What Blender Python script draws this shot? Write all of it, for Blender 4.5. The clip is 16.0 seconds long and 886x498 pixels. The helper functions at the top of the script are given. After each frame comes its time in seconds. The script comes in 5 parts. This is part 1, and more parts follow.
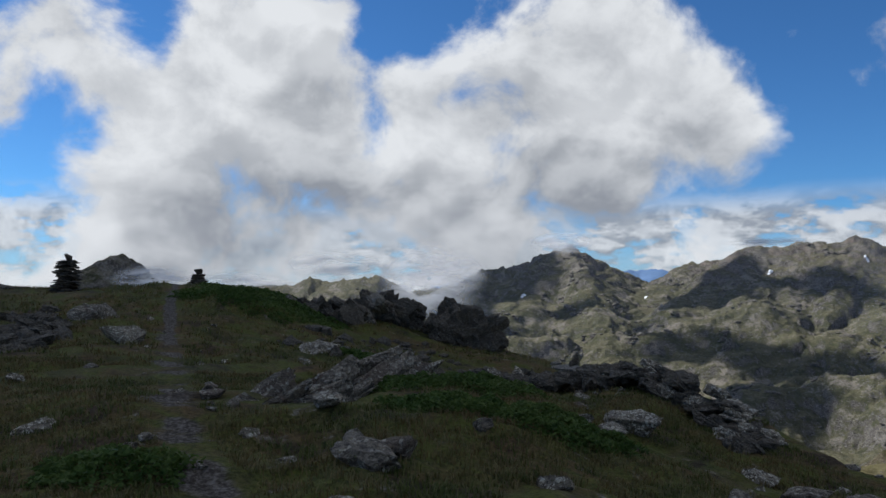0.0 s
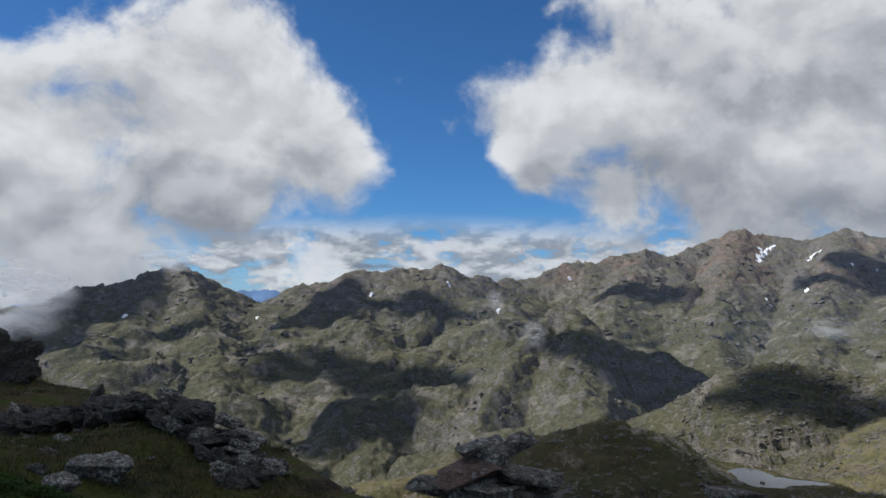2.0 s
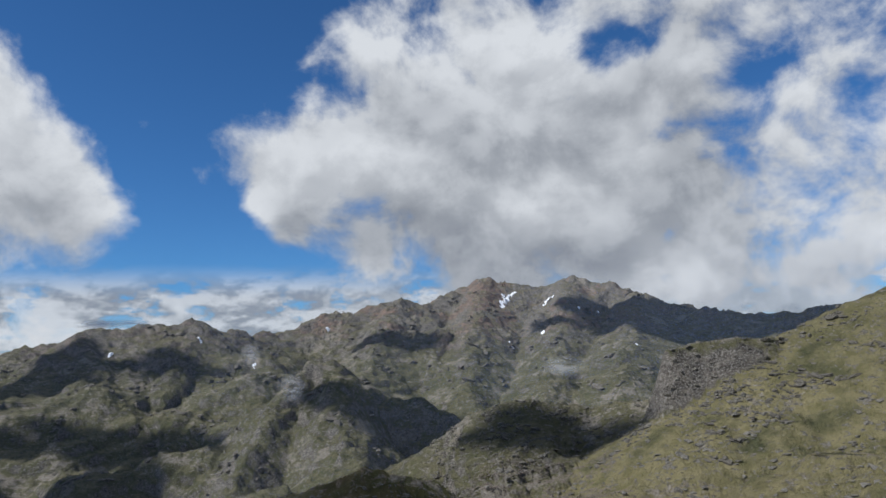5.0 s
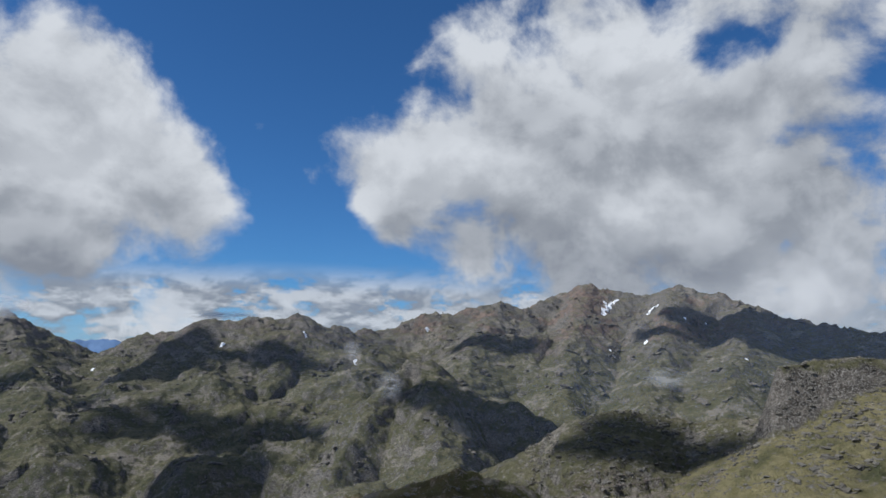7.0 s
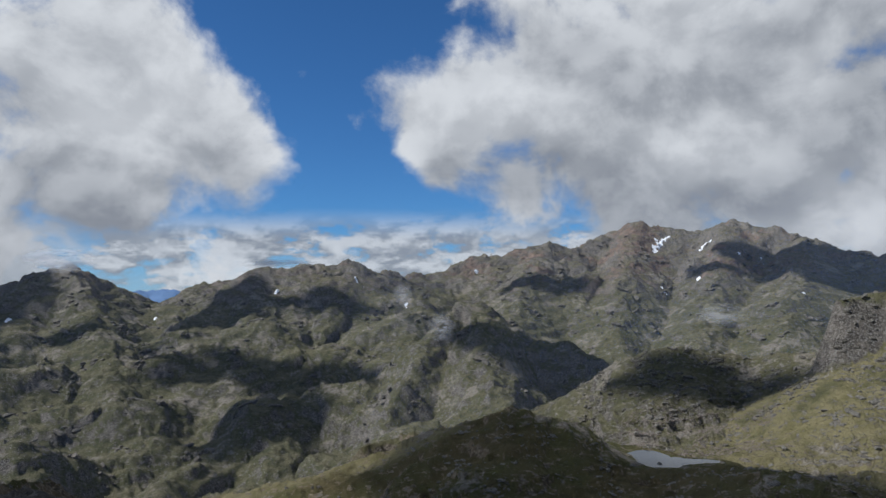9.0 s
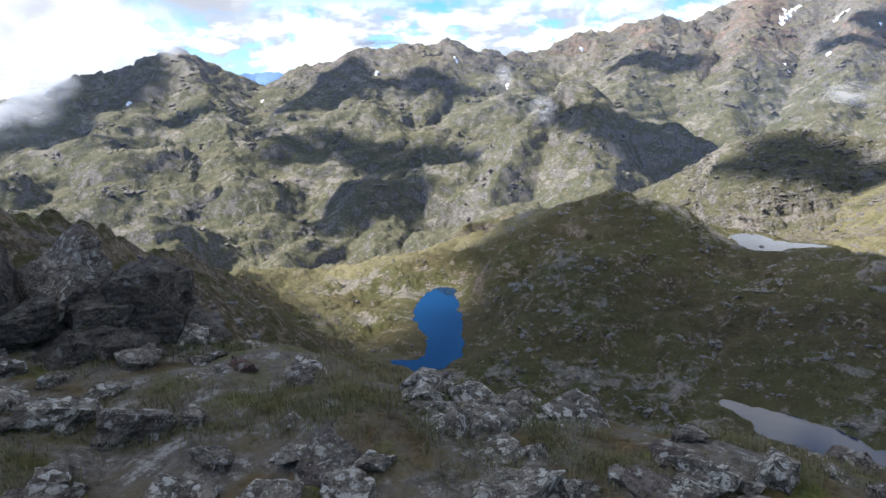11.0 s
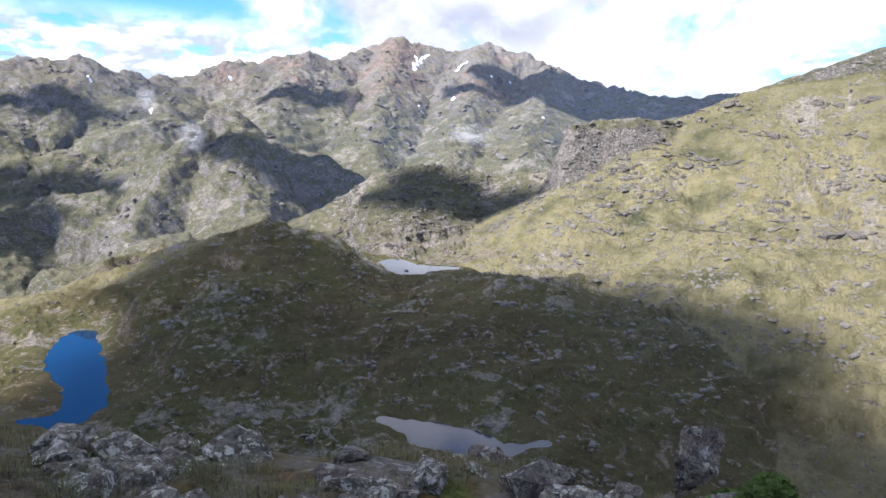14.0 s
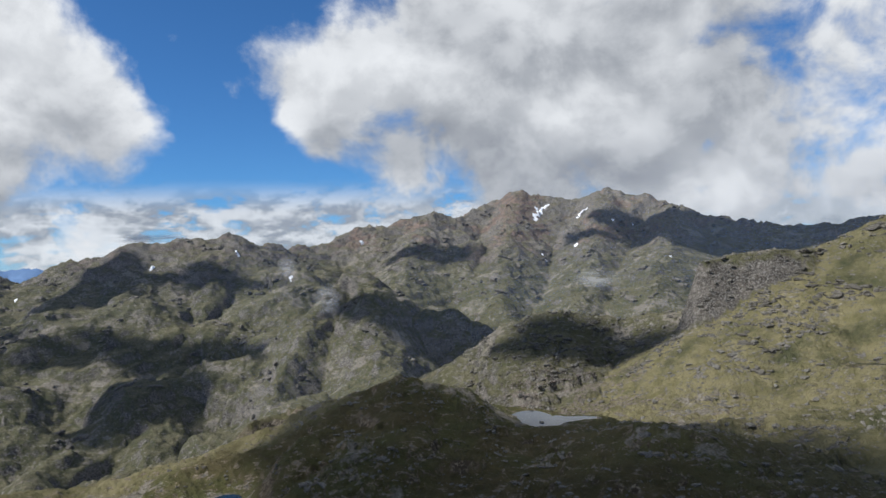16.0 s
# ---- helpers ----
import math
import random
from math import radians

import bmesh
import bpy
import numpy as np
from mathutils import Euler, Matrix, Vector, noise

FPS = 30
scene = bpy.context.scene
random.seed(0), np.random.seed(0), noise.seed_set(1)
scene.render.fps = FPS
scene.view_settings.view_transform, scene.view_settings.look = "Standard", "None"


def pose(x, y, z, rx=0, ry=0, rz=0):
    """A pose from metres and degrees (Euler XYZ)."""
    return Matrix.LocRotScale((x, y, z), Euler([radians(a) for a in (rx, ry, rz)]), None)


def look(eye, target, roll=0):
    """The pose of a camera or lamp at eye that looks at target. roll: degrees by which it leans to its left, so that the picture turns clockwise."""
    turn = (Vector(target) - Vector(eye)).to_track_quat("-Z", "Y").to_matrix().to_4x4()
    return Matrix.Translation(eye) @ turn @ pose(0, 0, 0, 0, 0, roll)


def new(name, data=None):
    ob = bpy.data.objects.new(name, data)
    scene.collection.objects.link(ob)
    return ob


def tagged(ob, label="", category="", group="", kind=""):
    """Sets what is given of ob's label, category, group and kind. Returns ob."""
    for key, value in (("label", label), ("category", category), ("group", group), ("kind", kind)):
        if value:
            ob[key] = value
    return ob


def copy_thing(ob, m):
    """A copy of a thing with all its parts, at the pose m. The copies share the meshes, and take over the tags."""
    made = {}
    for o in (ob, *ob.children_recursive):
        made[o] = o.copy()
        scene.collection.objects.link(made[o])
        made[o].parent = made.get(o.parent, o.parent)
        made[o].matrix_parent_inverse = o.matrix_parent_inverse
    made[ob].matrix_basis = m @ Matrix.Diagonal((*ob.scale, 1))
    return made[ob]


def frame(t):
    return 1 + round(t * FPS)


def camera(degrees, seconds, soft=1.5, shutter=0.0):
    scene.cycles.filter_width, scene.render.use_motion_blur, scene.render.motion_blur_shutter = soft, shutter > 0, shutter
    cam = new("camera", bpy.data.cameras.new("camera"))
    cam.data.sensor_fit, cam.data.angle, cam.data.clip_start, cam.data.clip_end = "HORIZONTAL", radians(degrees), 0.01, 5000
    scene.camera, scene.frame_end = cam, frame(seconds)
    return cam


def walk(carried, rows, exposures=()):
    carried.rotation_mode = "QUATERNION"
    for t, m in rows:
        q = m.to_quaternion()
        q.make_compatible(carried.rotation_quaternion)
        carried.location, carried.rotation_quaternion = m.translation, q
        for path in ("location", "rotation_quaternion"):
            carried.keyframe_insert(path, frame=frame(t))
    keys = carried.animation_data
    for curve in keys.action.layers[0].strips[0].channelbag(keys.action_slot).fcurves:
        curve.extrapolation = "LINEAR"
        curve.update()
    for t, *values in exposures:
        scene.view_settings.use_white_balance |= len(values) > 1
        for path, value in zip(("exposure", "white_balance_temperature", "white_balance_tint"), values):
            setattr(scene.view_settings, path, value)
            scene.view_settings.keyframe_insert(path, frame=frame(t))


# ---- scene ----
cam = camera(62.44, 16.0)


def aim(x, y, z, azimuth, pitch, roll):
    """A pose from a place, the bearing clockwise from +y, the pitch and the roll."""
    a, p = radians(azimuth), radians(pitch)
    return look((x, y, z), (x + math.sin(a) * math.cos(p), y + math.cos(a) * math.cos(p), z + math.sin(p)), roll)


PATH = [
    (0.0, aim(0.00, 0.00, 1.65, -0.01, 2.40, 0.00)),
    (0.5, aim(0.50, -0.02, 1.65, 8.36, 1.50, 0.19)),
    (1.0, aim(0.92, 0.15, 1.65, 17.05, 0.29, 0.58)),
    (1.5, aim(1.45, 0.50, 1.65, 29.37, 0.51, -0.12)),
    (2.0, aim(2.05, 0.83, 1.65, 29.58, 4.17, 0.72)),
    (2.5, aim(2.60, 1.10, 1.64, 37.07, 4.11, 1.19)),
    (3.0, aim(3.20, 1.40, 1.60, 41.85, 4.61, 0.87)),
    (3.5, aim(3.75, 1.75, 1.50, 45.43, 4.68, 0.00)),
    (4.0, aim(4.20, 2.00, 1.40, 40.05, 6.49, 2.66)),
    (4.5, aim(4.60, 2.20, 1.28, 44.50, 6.59, -0.45)),
    (4.7, aim(4.75, 2.27, 1.22, 48.55, 7.98, -2.01)),
    (6.8, aim(6.60, 3.20, 0.68, 44.78, 7.05, 0.17)),
    (7.0, aim(6.75, 3.28, 0.63, 40.53, 8.28, 0.80)),
    (7.5, aim(7.10, 3.50, 0.52, 42.26, 10.53, -1.52)),
    (8.0, aim(7.40, 3.68, 0.42, 42.31, 8.28, -0.45)),
    (8.5, aim(7.70, 3.82, 0.36, 36.87, 8.14, -0.71)),
    (9.0, aim(7.90, 3.93, 0.32, 36.79, 3.79, -0.61)),
    (9.5, aim(8.00, 4.00, 0.30, 32.89, -3.21, -1.22)),
    (10.0, aim(8.00, 4.00, 0.30, 28.38, -7.93, -2.30)),
    (10.2, aim(8.00, 4.00, 0.30, 28.04, -9.75, -2.04)),
    (12.3, aim(8.00, 4.00, 0.30, 35.11, -14.78, 0.20)),
    (12.5, aim(8.00, 4.00, 0.30, 38.41, -14.72, 0.66)),
    (13.0, aim(8.00, 4.00, 0.30, 46.74, -14.15, 1.21)),
    (13.5, aim(8.00, 4.00, 0.30, 51.80, -13.21, 1.13)),
    (14.0, aim(8.00, 4.00, 0.30, 55.71, -10.44, 2.28)),
    (14.5, aim(8.00, 4.00, 0.30, 56.63, -7.27, 0.79)),
    (15.0, aim(8.00, 4.00, 0.30, 57.15, -2.84, -0.21)),
    (15.5, aim(8.00, 4.00, 0.30, 53.65, 0.11, -1.18)),
    (16.0, aim(8.00, 4.00, 0.30, 45.70, 1.27, -2.12)),
]
EXPOSURES = [(0.0, 0.0, 6150, 10), (1.5, 0.0, 6150, 10), (2.5, -0.14, 6100, 10), (4.5, -0.15, 6050, 10), (7.0, -0.22, 5950, 10), (8.5, -0.24, 5950, 10), (9.2, -0.14, 6050, 10), (9.6, 0.08, 6100, 10), (10.2, 0.5, 6150, 10), (12.3, 1.9, 5950, 18), (13.3, 1.7, 5900, 18), (14.0, 1.28, 5950, 17), (14.5, 0.95, 6050, 13), (15.2, 0.42, 6250, 11), (16.0, 0.1, 6150, 10)]
walk(cam, PATH, EXPOSURES)

# ---- light ----
SUN_AZ, SUN_EL = -62.0, 43.0
TO_SUN = Vector((math.sin(radians(SUN_AZ)) * math.cos(radians(SUN_EL)), math.cos(radians(SUN_AZ)) * math.cos(radians(SUN_EL)), math.sin(radians(SUN_EL))))
sun_data = bpy.data.lights.new("sun", "SUN")
sun_data.energy, sun_data.angle, sun_data.color = 5.0, radians(0.6), (1.0, 0.955, 0.885)
sun = new("sun", sun_data)
sun.matrix_world = look((0, 0, 0), -TO_SUN)


class Nodes:
    """A short way to write node trees."""

    def __init__(self, tree):
        self.tree = tree
        tree.nodes.clear()

    def add(self, kind, inputs=(), **settings):
        n = self.tree.nodes.new(kind)
        for k, v in settings.items():
            setattr(n, k, v)
        for k, v in dict(inputs).items():
            if isinstance(v, bpy.types.NodeSocket):
                self.tree.links.new(v, n.inputs[k])
            else:
                n.inputs[k].default_value = v
        return n

    def math(self, op, a, b=0.0, c=0.0, clamp=False):
        return self.add("ShaderNodeMath", {0: a, 1: b, 2: c}, operation=op, use_clamp=clamp).outputs[0]

    def vec(self, op, a, b=(0, 0, 0)):
        n = self.add("ShaderNodeVectorMath", {0: a, 1: b}, operation=op)
        return n.outputs["Value"] if op in ("DOT_PRODUCT", "LENGTH", "DISTANCE") else n.outputs[0]

    def scaled(self, a, k):
        return self.add("ShaderNodeVectorMath", {0: a, "Scale": k}, operation="SCALE").outputs[0]

    def noise(self, where, scale, detail=4.0, rough=0.55, distortion=0.0, lac=2.0):
        return self.add("ShaderNodeTexNoise", {"Vector": where, "Scale": scale, "Detail": detail, "Roughness": rough, "Lacunarity": lac, "Distortion": distortion}).outputs["Fac"]

    def step(self, v, lo, hi, a=0.0, b=1.0, smooth=True):
        return self.add("ShaderNodeMapRange", {"Value": v, "From Min": lo, "From Max": hi, "To Min": a, "To Max": b}, interpolation_type="SMOOTHSTEP" if smooth else "LINEAR").outputs[0]

    def mix(self, fac, a, b):
        n = self.tree.nodes.new("ShaderNodeMix")
        n.data_type = "RGBA"
        for k, v in ((0, fac), (6, a), (7, b)):
            if isinstance(v, bpy.types.NodeSocket):
                self.tree.links.new(v, n.inputs[k])
            else:
                n.inputs[k].default_value = (*v, 1.0) if k and len(v) == 3 else v
        return n.outputs[2]


def bearing(az, el):
    a, e = radians(az), radians(el)
    return Vector((math.sin(a) * math.cos(e), math.cos(a) * math.cos(e), math.sin(e)))


# The sky: clear blue with broken cumulus. Masses of cloud and blue gaps as bearings: azimuth, height, spread, weight.
CLOUD_MASSES = [(-24, 8, 12, 0.75), (-12, 10, 9, 0.5), (4, 12, 10, 0.6), (16, 13, 9, 0.65), (22, 11, 4, 0.3), (40, 15, 8, 0.7), (54, 15, 10, 0.7), (74, 12, 13, 0.7), (49.5, 8, 4, 0.7), (43.5, 8, 2.2, 0.3), (34.5, 14, 3.5, 0.7), (50, 25, 5, 0.6), (67, 25, 7, 0.5), (19, 6.5, 2.5, 0.12), (62, 6, 7, 0.35), (-10, 15, 6, 0.3), (2, 4.5, 5, 0.7)]
SKY_GAPS = [(27.5, 14, 2.6, 0.9), (29.5, 10.5, 2.4, 0.8), (33, 7.5, 3.0, 0.6), (20, 7, 2.5, 0.5), (39, 7, 2.2, 0.4), (27, 6.5, 4, 0.5), (24, 20, 4.5, 0.9), (29, 25, 7, 1.2), (17, 27, 5, 0.9), (-4, 19.5, 3.5, 1.0), (61.3, 21.3, 1.8, 0.6), (64.5, 22.6, 1.8, 0.55), (74, 20, 3, 0.5), (-23, 16.5, 2.6, 0.7), (-30, 12.5, 2.5, 0.6), (-26, 10.5, 1.8, 0.6), (1.5, 14.5, 1.8, 0.5), (-12, 5.6, 2.5, 0.6), (9, 5, 2.2, 0.45), (-30, 7, 2.5, 0.8)]
world = bpy.data.worlds.new("sky")
scene.world = world
world.use_nodes = True
w = Nodes(world.node_tree)
way = w.add("ShaderNodeTexCoord").outputs["Generated"]
blue = w.add("ShaderNodeTexSky", {"Vector": way}, sky_type="NISHITA", sun_disc=False, sun_elevation=radians(SUN_EL), sun_rotation=radians(SUN_AZ), altitude=2500.0, air_density=1.0, dust_density=0.4, ozone_density=2.0).outputs[0]
warp = w.add("ShaderNodeTexNoise", {"Vector": way, "Scale": 5.0, "Detail": 3.0}).outputs["Color"]
bent = w.vec("NORMALIZE", w.vec("ADD", way, w.scaled(w.vec("SUBTRACT", warp, (0.5, 0.5, 0.5)), 0.13)))


def cloud_mass(at):
    total = 0.0
    for sign, group in ((1, CLOUD_MASSES), (-1, SKY_GAPS)):
        for az, el, spread, weight in group:
            near = w.vec("DOT_PRODUCT", at, bearing(az, el))
            k = 1.0 / (1.0 - math.cos(radians(spread)))
            bump = w.math("POWER", math.e, w.math("MULTIPLY_ADD", near, k, -k))
            total = w.math("MULTIPLY_ADD", bump, sign * weight, total)
    return total


mass = cloud_mass(bent)
toward = TO_SUN * 0.45 + Vector((0, 0, 0.9))
above = w.vec("NORMALIZE", w.vec("ADD", bent, tuple(toward * 0.085)))
mass_above = cloud_mass(above)
flat_way = w.vec("MULTIPLY", way, (1.0, 1.0, 1.2))
lit_way = w.vec("ADD", flat_way, tuple(toward * 0.028))
puff = w.noise(flat_way, 8.0, 10.0, 0.57, 0.2)
puff_lit = w.noise(lit_way, 8.0, 7.0, 0.57, 0.2)
broad_puff, broad_lit = w.noise(flat_way, 6.0, 3.0, 0.45), w.noise(w.vec("ADD", flat_way, tuple(toward * 0.05)), 6.0, 3.0, 0.45)
height = w.add("ShaderNodeSeparateXYZ", {0: way}).outputs["Z"]
overhead = w.step(height, 0.48, 0.80, 0.0, 0.24)
density = w.math("ADD", w.math("MULTIPLY_ADD", puff, 3.3, -1.57), w.math("ADD", mass, overhead))
heaps = w.noise(w.vec("MULTIPLY", way, (1.0, 1.0, 2.4)), 15.0, 8.0, 0.6)
heaps_lit = w.noise(w.vec("MULTIPLY", w.vec("ADD", way, tuple(toward * 0.012)), (1.0, 1.0, 2.4)), 15.0, 5.0, 0.6)
low = w.math("MULTIPLY", w.step(height, 0.125, 0.075), w.step(heaps, 0.37, 0.50))
cover = w.math("MAXIMUM", w.step(density, -0.02, 0.72), w.math("MULTIPLY", low, 0.92))
open_sky = w.math("MULTIPLY", w.step(w.math("ADD", w.math("MULTIPLY_ADD", broad_lit, 1.8, -0.85), mass_above), 1.25, 0.15), 0.58)
ripples = w.math("MULTIPLY_ADD", w.step(w.math("SUBTRACT", puff, puff_lit), -0.12, 0.13), 0.34, w.math("MULTIPLY", w.step(w.math("SUBTRACT", broad_puff, broad_lit), -0.16, 0.16), 0.24))
heap_light = w.math("MULTIPLY_ADD", w.step(w.math("SUBTRACT", heaps, heaps_lit), -0.10, 0.12), 0.75, 0.05)
in_low = w.math("MULTIPLY", w.step(height, 0.15, 0.08), w.step(density, 0.45, 0.1))
shade = w.math("ADD", w.math("ADD", open_sky, ripples), -0.06, clamp=True)
shade = w.add("ShaderNodeMix", {0: in_low, 2: shade, 3: heap_light}).outputs[0]
cloud_colour = w.mix(shade, (3.1, 3.25, 3.5), (8.3, 8.3, 8.2))
haze = w.step(height, 0.10, -0.01)
deep = w.vec("MULTIPLY", blue, (0.44, 0.80, 1.10))
clear = w.mix(w.math("MULTIPLY", haze, 0.55), deep, (3.6, 5.0, 6.8))
sky_out = w.mix(cover, clear, cloud_colour)
back = w.add("ShaderNodeBackground", {"Color": sky_out, "Strength": 0.095}).outputs[0]
w.add("ShaderNodeOutputWorld", {"Surface": back})

# ---- land ----
BASE = (8.0, 4.0, 0.3)  # the lookout from which bearings of the land are given
rng = np.random.default_rng(5)
GRAD = rng.uniform(0, 2 * np.pi, (256, 256))
GX, GY = np.cos(GRAD), np.sin(GRAD)


def perlin(x, y, seed=0):
    x, y = x + seed * 17.3, y + seed * 9.7
    xi, yi = np.floor(x).astype(np.int64), np.floor(y).astype(np.int64)
    fx, fy = x - xi, y - yi
    u, v = fx * fx * fx * (fx * (fx * 6 - 15) + 10), fy * fy * fy * (fy * (fy * 6 - 15) + 10)

    def corner(i, j):
        a, b = (xi + i) & 255, (yi + j) & 255
        return GX[a, b] * (fx - i) + GY[a, b] * (fy - j)

    top = corner(0, 0) * (1 - u) + corner(1, 0) * u
    return (top * (1 - v) + (corner(0, 1) * (1 - u) + corner(1, 1) * u) * v) * 1.5


def fbm(x, y, wave, octaves, gain=0.5, seed=0, ridged=False):
    total, amp = 0.0, 1.0
    for k in range(octaves):
        n = perlin(x / wave, y / wave, seed + k * 3)
        total = total + amp * ((1 - 2 * np.abs(n)) - 0.45 if ridged else n)
        amp, wave = amp * gain, wave / 2.03
    return total


def spot(az, r):
    """The place on the plan at a bearing and distance from the lookout."""
    return BASE[0] + r * math.sin(radians(az)), BASE[1] + r * math.cos(radians(az))


def crest(points):
    """A crest line from rows of bearing, angle of height and distance."""
    return [(*spot(az, r), BASE[2] + r * math.tan(radians(el + (0.25 if r > 2500 else 0.0)))) for az, el, r in points]


def line_distance(x, y, pts, along=False):
    """Distance to a line, the height (third number) at its nearest place, and how far along that lies."""
    best, h, s, run = np.full(np.shape(x), 1e12), np.zeros(np.shape(x)), np.zeros(np.shape(x)), 0.0
    for a, b in zip(pts, pts[1:]):
        ex, ey = b[0] - a[0], b[1] - a[1]
        t = np.clip(((x - a[0]) * ex + (y - a[1]) * ey) / (ex * ex + ey * ey), 0, 1)
        d = (x - a[0] - t * ex) ** 2 + (y - a[1] - t * ey) ** 2
        m = d < best
        best, h = np.where(m, d, best), np.where(m, a[2] + t * (b[2] - a[2]), h)
        if along:
            s = np.where(m, run + t * math.hypot(ex, ey), s)
            run += math.hypot(ex, ey)
    return (np.sqrt(best), h, s) if along else (np.sqrt(best), h)


def smooth(v, lo, hi):
    t = np.clip((v - lo) / (hi - lo), 0, 1)
    return t * t * (3 - 2 * t)


# Ridges: crest, steepness, greatest drop, roughness.
DARK_PEAK = crest([(-8, -3.5, 3300), (-1, -1.6, 3150), (1.6, -0.3, 3050), (3.2, 0.6, 3000), (6, 1.0, 2950), (7.7, 1.8, 2900), (9.7, 2.2, 2850), (11.2, 1.5, 2850), (13.7, 0.2, 2900), (16.4, -1.3, 2950)])
FLAT_PEAK = crest([(16.4, -1.3, 2950), (18.7, 1.1, 2800), (20.8, 1.2, 2750), (22.3, 2.0, 2700), (27, 2.4, 2700), (29.9, 2.6, 2700), (31.4, 1.7, 2750), (32.6, 1.95, 2800), (33.6, 1.5, 2850), (36.5, 1.7, 2950)])
SNOW_PEAK = crest([(36.5, 1.7, 2950), (39.3, 3.0, 3000), (41.4, 3.1, 3050), (45, 4.0, 3100), (46.4, 3.2, 3150), (49.2, 4.3, 3300), (50.2, 4.2, 3350), (51.7, 5.3, 3400), (53.6, 4.8, 3400), (56.4, 4.4, 3400), (58.4, 5.1, 3350), (61.5, 4.4, 3300), (63, 3.7, 3250), (66, 2.7, 3150), (70.1, 1.9, 3000), (72.1, 1.5, 2950), (75.1, 1.9, 2900), (84, 2.5, 2900), (100, 3.5, 2900)])
SPURS = [
    crest([(9.7, 2.2, 2850), (11.5, -1.0, 2450), (12.5, -4.0, 2100), (13.0, -7.5, 1800)]),
    crest([(3.2, 0.6, 3000), (2.0, -2.6, 2500), (3.0, -5.6, 2100)]),
    crest([(18.7, 1.1, 2800), (18.0, -2.0, 2500), (16.5, -5.5, 2100), (15.5, -9.5, 1700)]),
    crest([(22.3, 2.0, 2700), (22.8, -0.2, 2450), (21.8, -4.0, 2150), (20.5, -8.5, 1750), (20.5, -12.5, 1500)]),
    crest([(29.9, 2.6, 2700), (28.6, 0.4, 2450), (26.5, -4.2, 2100), (24.5, -8.5, 1700), (24, -12, 1450)]),
    crest([(45, 4.0, 3100), (43.5, 1.5, 2700), (42.3, -1.2, 2350), (41, -2.6, 2080)]),
    crest([(51.7, 5.3, 3400), (51, 2.8, 2950), (50.5, 0.2, 2500), (50, -3.5, 2050)]),
    crest([(58.4, 5.1, 3350), (57.5, 2.3, 2850), (57, -0.5, 2400), (56, -3.6, 1900)]),
    crest([(63, 3.7, 3250), (62.5, 1.2, 2650), (61.5, -2.2, 2000)]),
]
BENCHES = [
    crest([(-6, -6.4, 2350), (-1, -6.0, 2280), (3, -5.4, 2220), (8, -5.8, 2120), (10.5, -7.6, 1950), (12.5, -10.5, 1720), (13.5, -13.0, 1520)]),
    crest([(15.5, -5.4, 2420), (18.0, -5.2, 2330), (20.8, -4.7, 2240), (23.2, -5.6, 2180), (25.0, -5.2, 2150), (27.5, -6.6, 2060)]),
    crest([(22.5, -9.5, 1750), (25.5, -8.0, 1800), (28.6, -5.6, 1880), (30.4, -6.8, 1950)]),
]
PYRAMID = crest([(31.5, -11.5, 1400), (33.4, -7.0, 1580), (36, -2.6, 1850), (38.0, -0.5, 1930), (39.6, -0.6, 1930), (41.7, -2.1, 1900), (43.7, -3.4, 1850), (46.1, -3.6, 1800), (48.5, -4.9, 1750)])
PYRAMID_SPUR = crest([(39.6, -0.6, 1930), (40.5, -5.5, 1600), (41.5, -9.0, 1350)])
LEFT_HILL = crest([(-29.5, -2.5, 740), (-27.6, 0.2, 740), (-26.2, 1.4, 730), (-24.7, 1.6, 730), (-23, 0.8, 740), (-21, -1.4, 760)])
FAR_LEFT = crest([(-40, -0.9, 4000), (-20, -0.9, 4000), (-11.5, -0.6, 3900), (-10.4, 0.1, 3900), (-9.4, -0.4, 3900), (-6.6, -0.2, 3700), (-5.3, 0.2, 3700), (-3, -1.2, 3700), (2, -0.4, 3900)])
BLUE_RANGE = crest([(4, 0.4, 4700), (12, 0.45, 4700), (15, 0.5, 4700), (16.6, 0.6, 4700), (18.5, 0.3, 4700), (30, 0.6, 4700)])
KNOLL = crest([(48.0, -6.4, 1020), (49.8, -4.9, 1020), (52.7, -4.1, 1000), (54.8, -3.7, 990), (57.4, -4.1, 1000), (59.5, -4.5, 1000), (61.5, -4.0, 990), (66, -3.9, 960)])
MESA = crest([(65.6, -0.5, 930), (67.6, 0.0, 940), (69.7, 0.15, 940), (72, 0.1, 950)])
RIGHT_SLOPE = crest([(72, 0.0, 960), (75.7, 1.8, 980), (78.7, 3.0, 1000), (82.9, 4.5, 1020), (87, 6.1, 1040), (100, 9.5, 1060), (130, 11, 1080)])
HILL = crest([(36, -10.2, 640), (39.1, -9.6, 610), (42, -8.6, 600), (45, -9.3, 600), (48.5, -10.0, 625), (50.8, -10.7, 650)])
LIP = crest([(12.8, -14.8, 610), (17.1, -15.3, 640), (21.6, -14.7, 650), (27.1, -13.0, 650), (31.2, -11.5, 645), (36, -10.2, 640)])
LEFT_SPUR = crest([(-14, -9.0, 60), (-6, -9.2, 120), (0.2, -9.2, 210), (3.6, -10.2, 300), (7.3, -12.0, 410), (11.2, -14.0, 540), (12.8, -14.8, 610)])
KNOB = crest([(30.6, -11.3, 720), (32.0, -10.6, 735), (33.2, -10.45, 735), (34.6, -10.5, 715)])
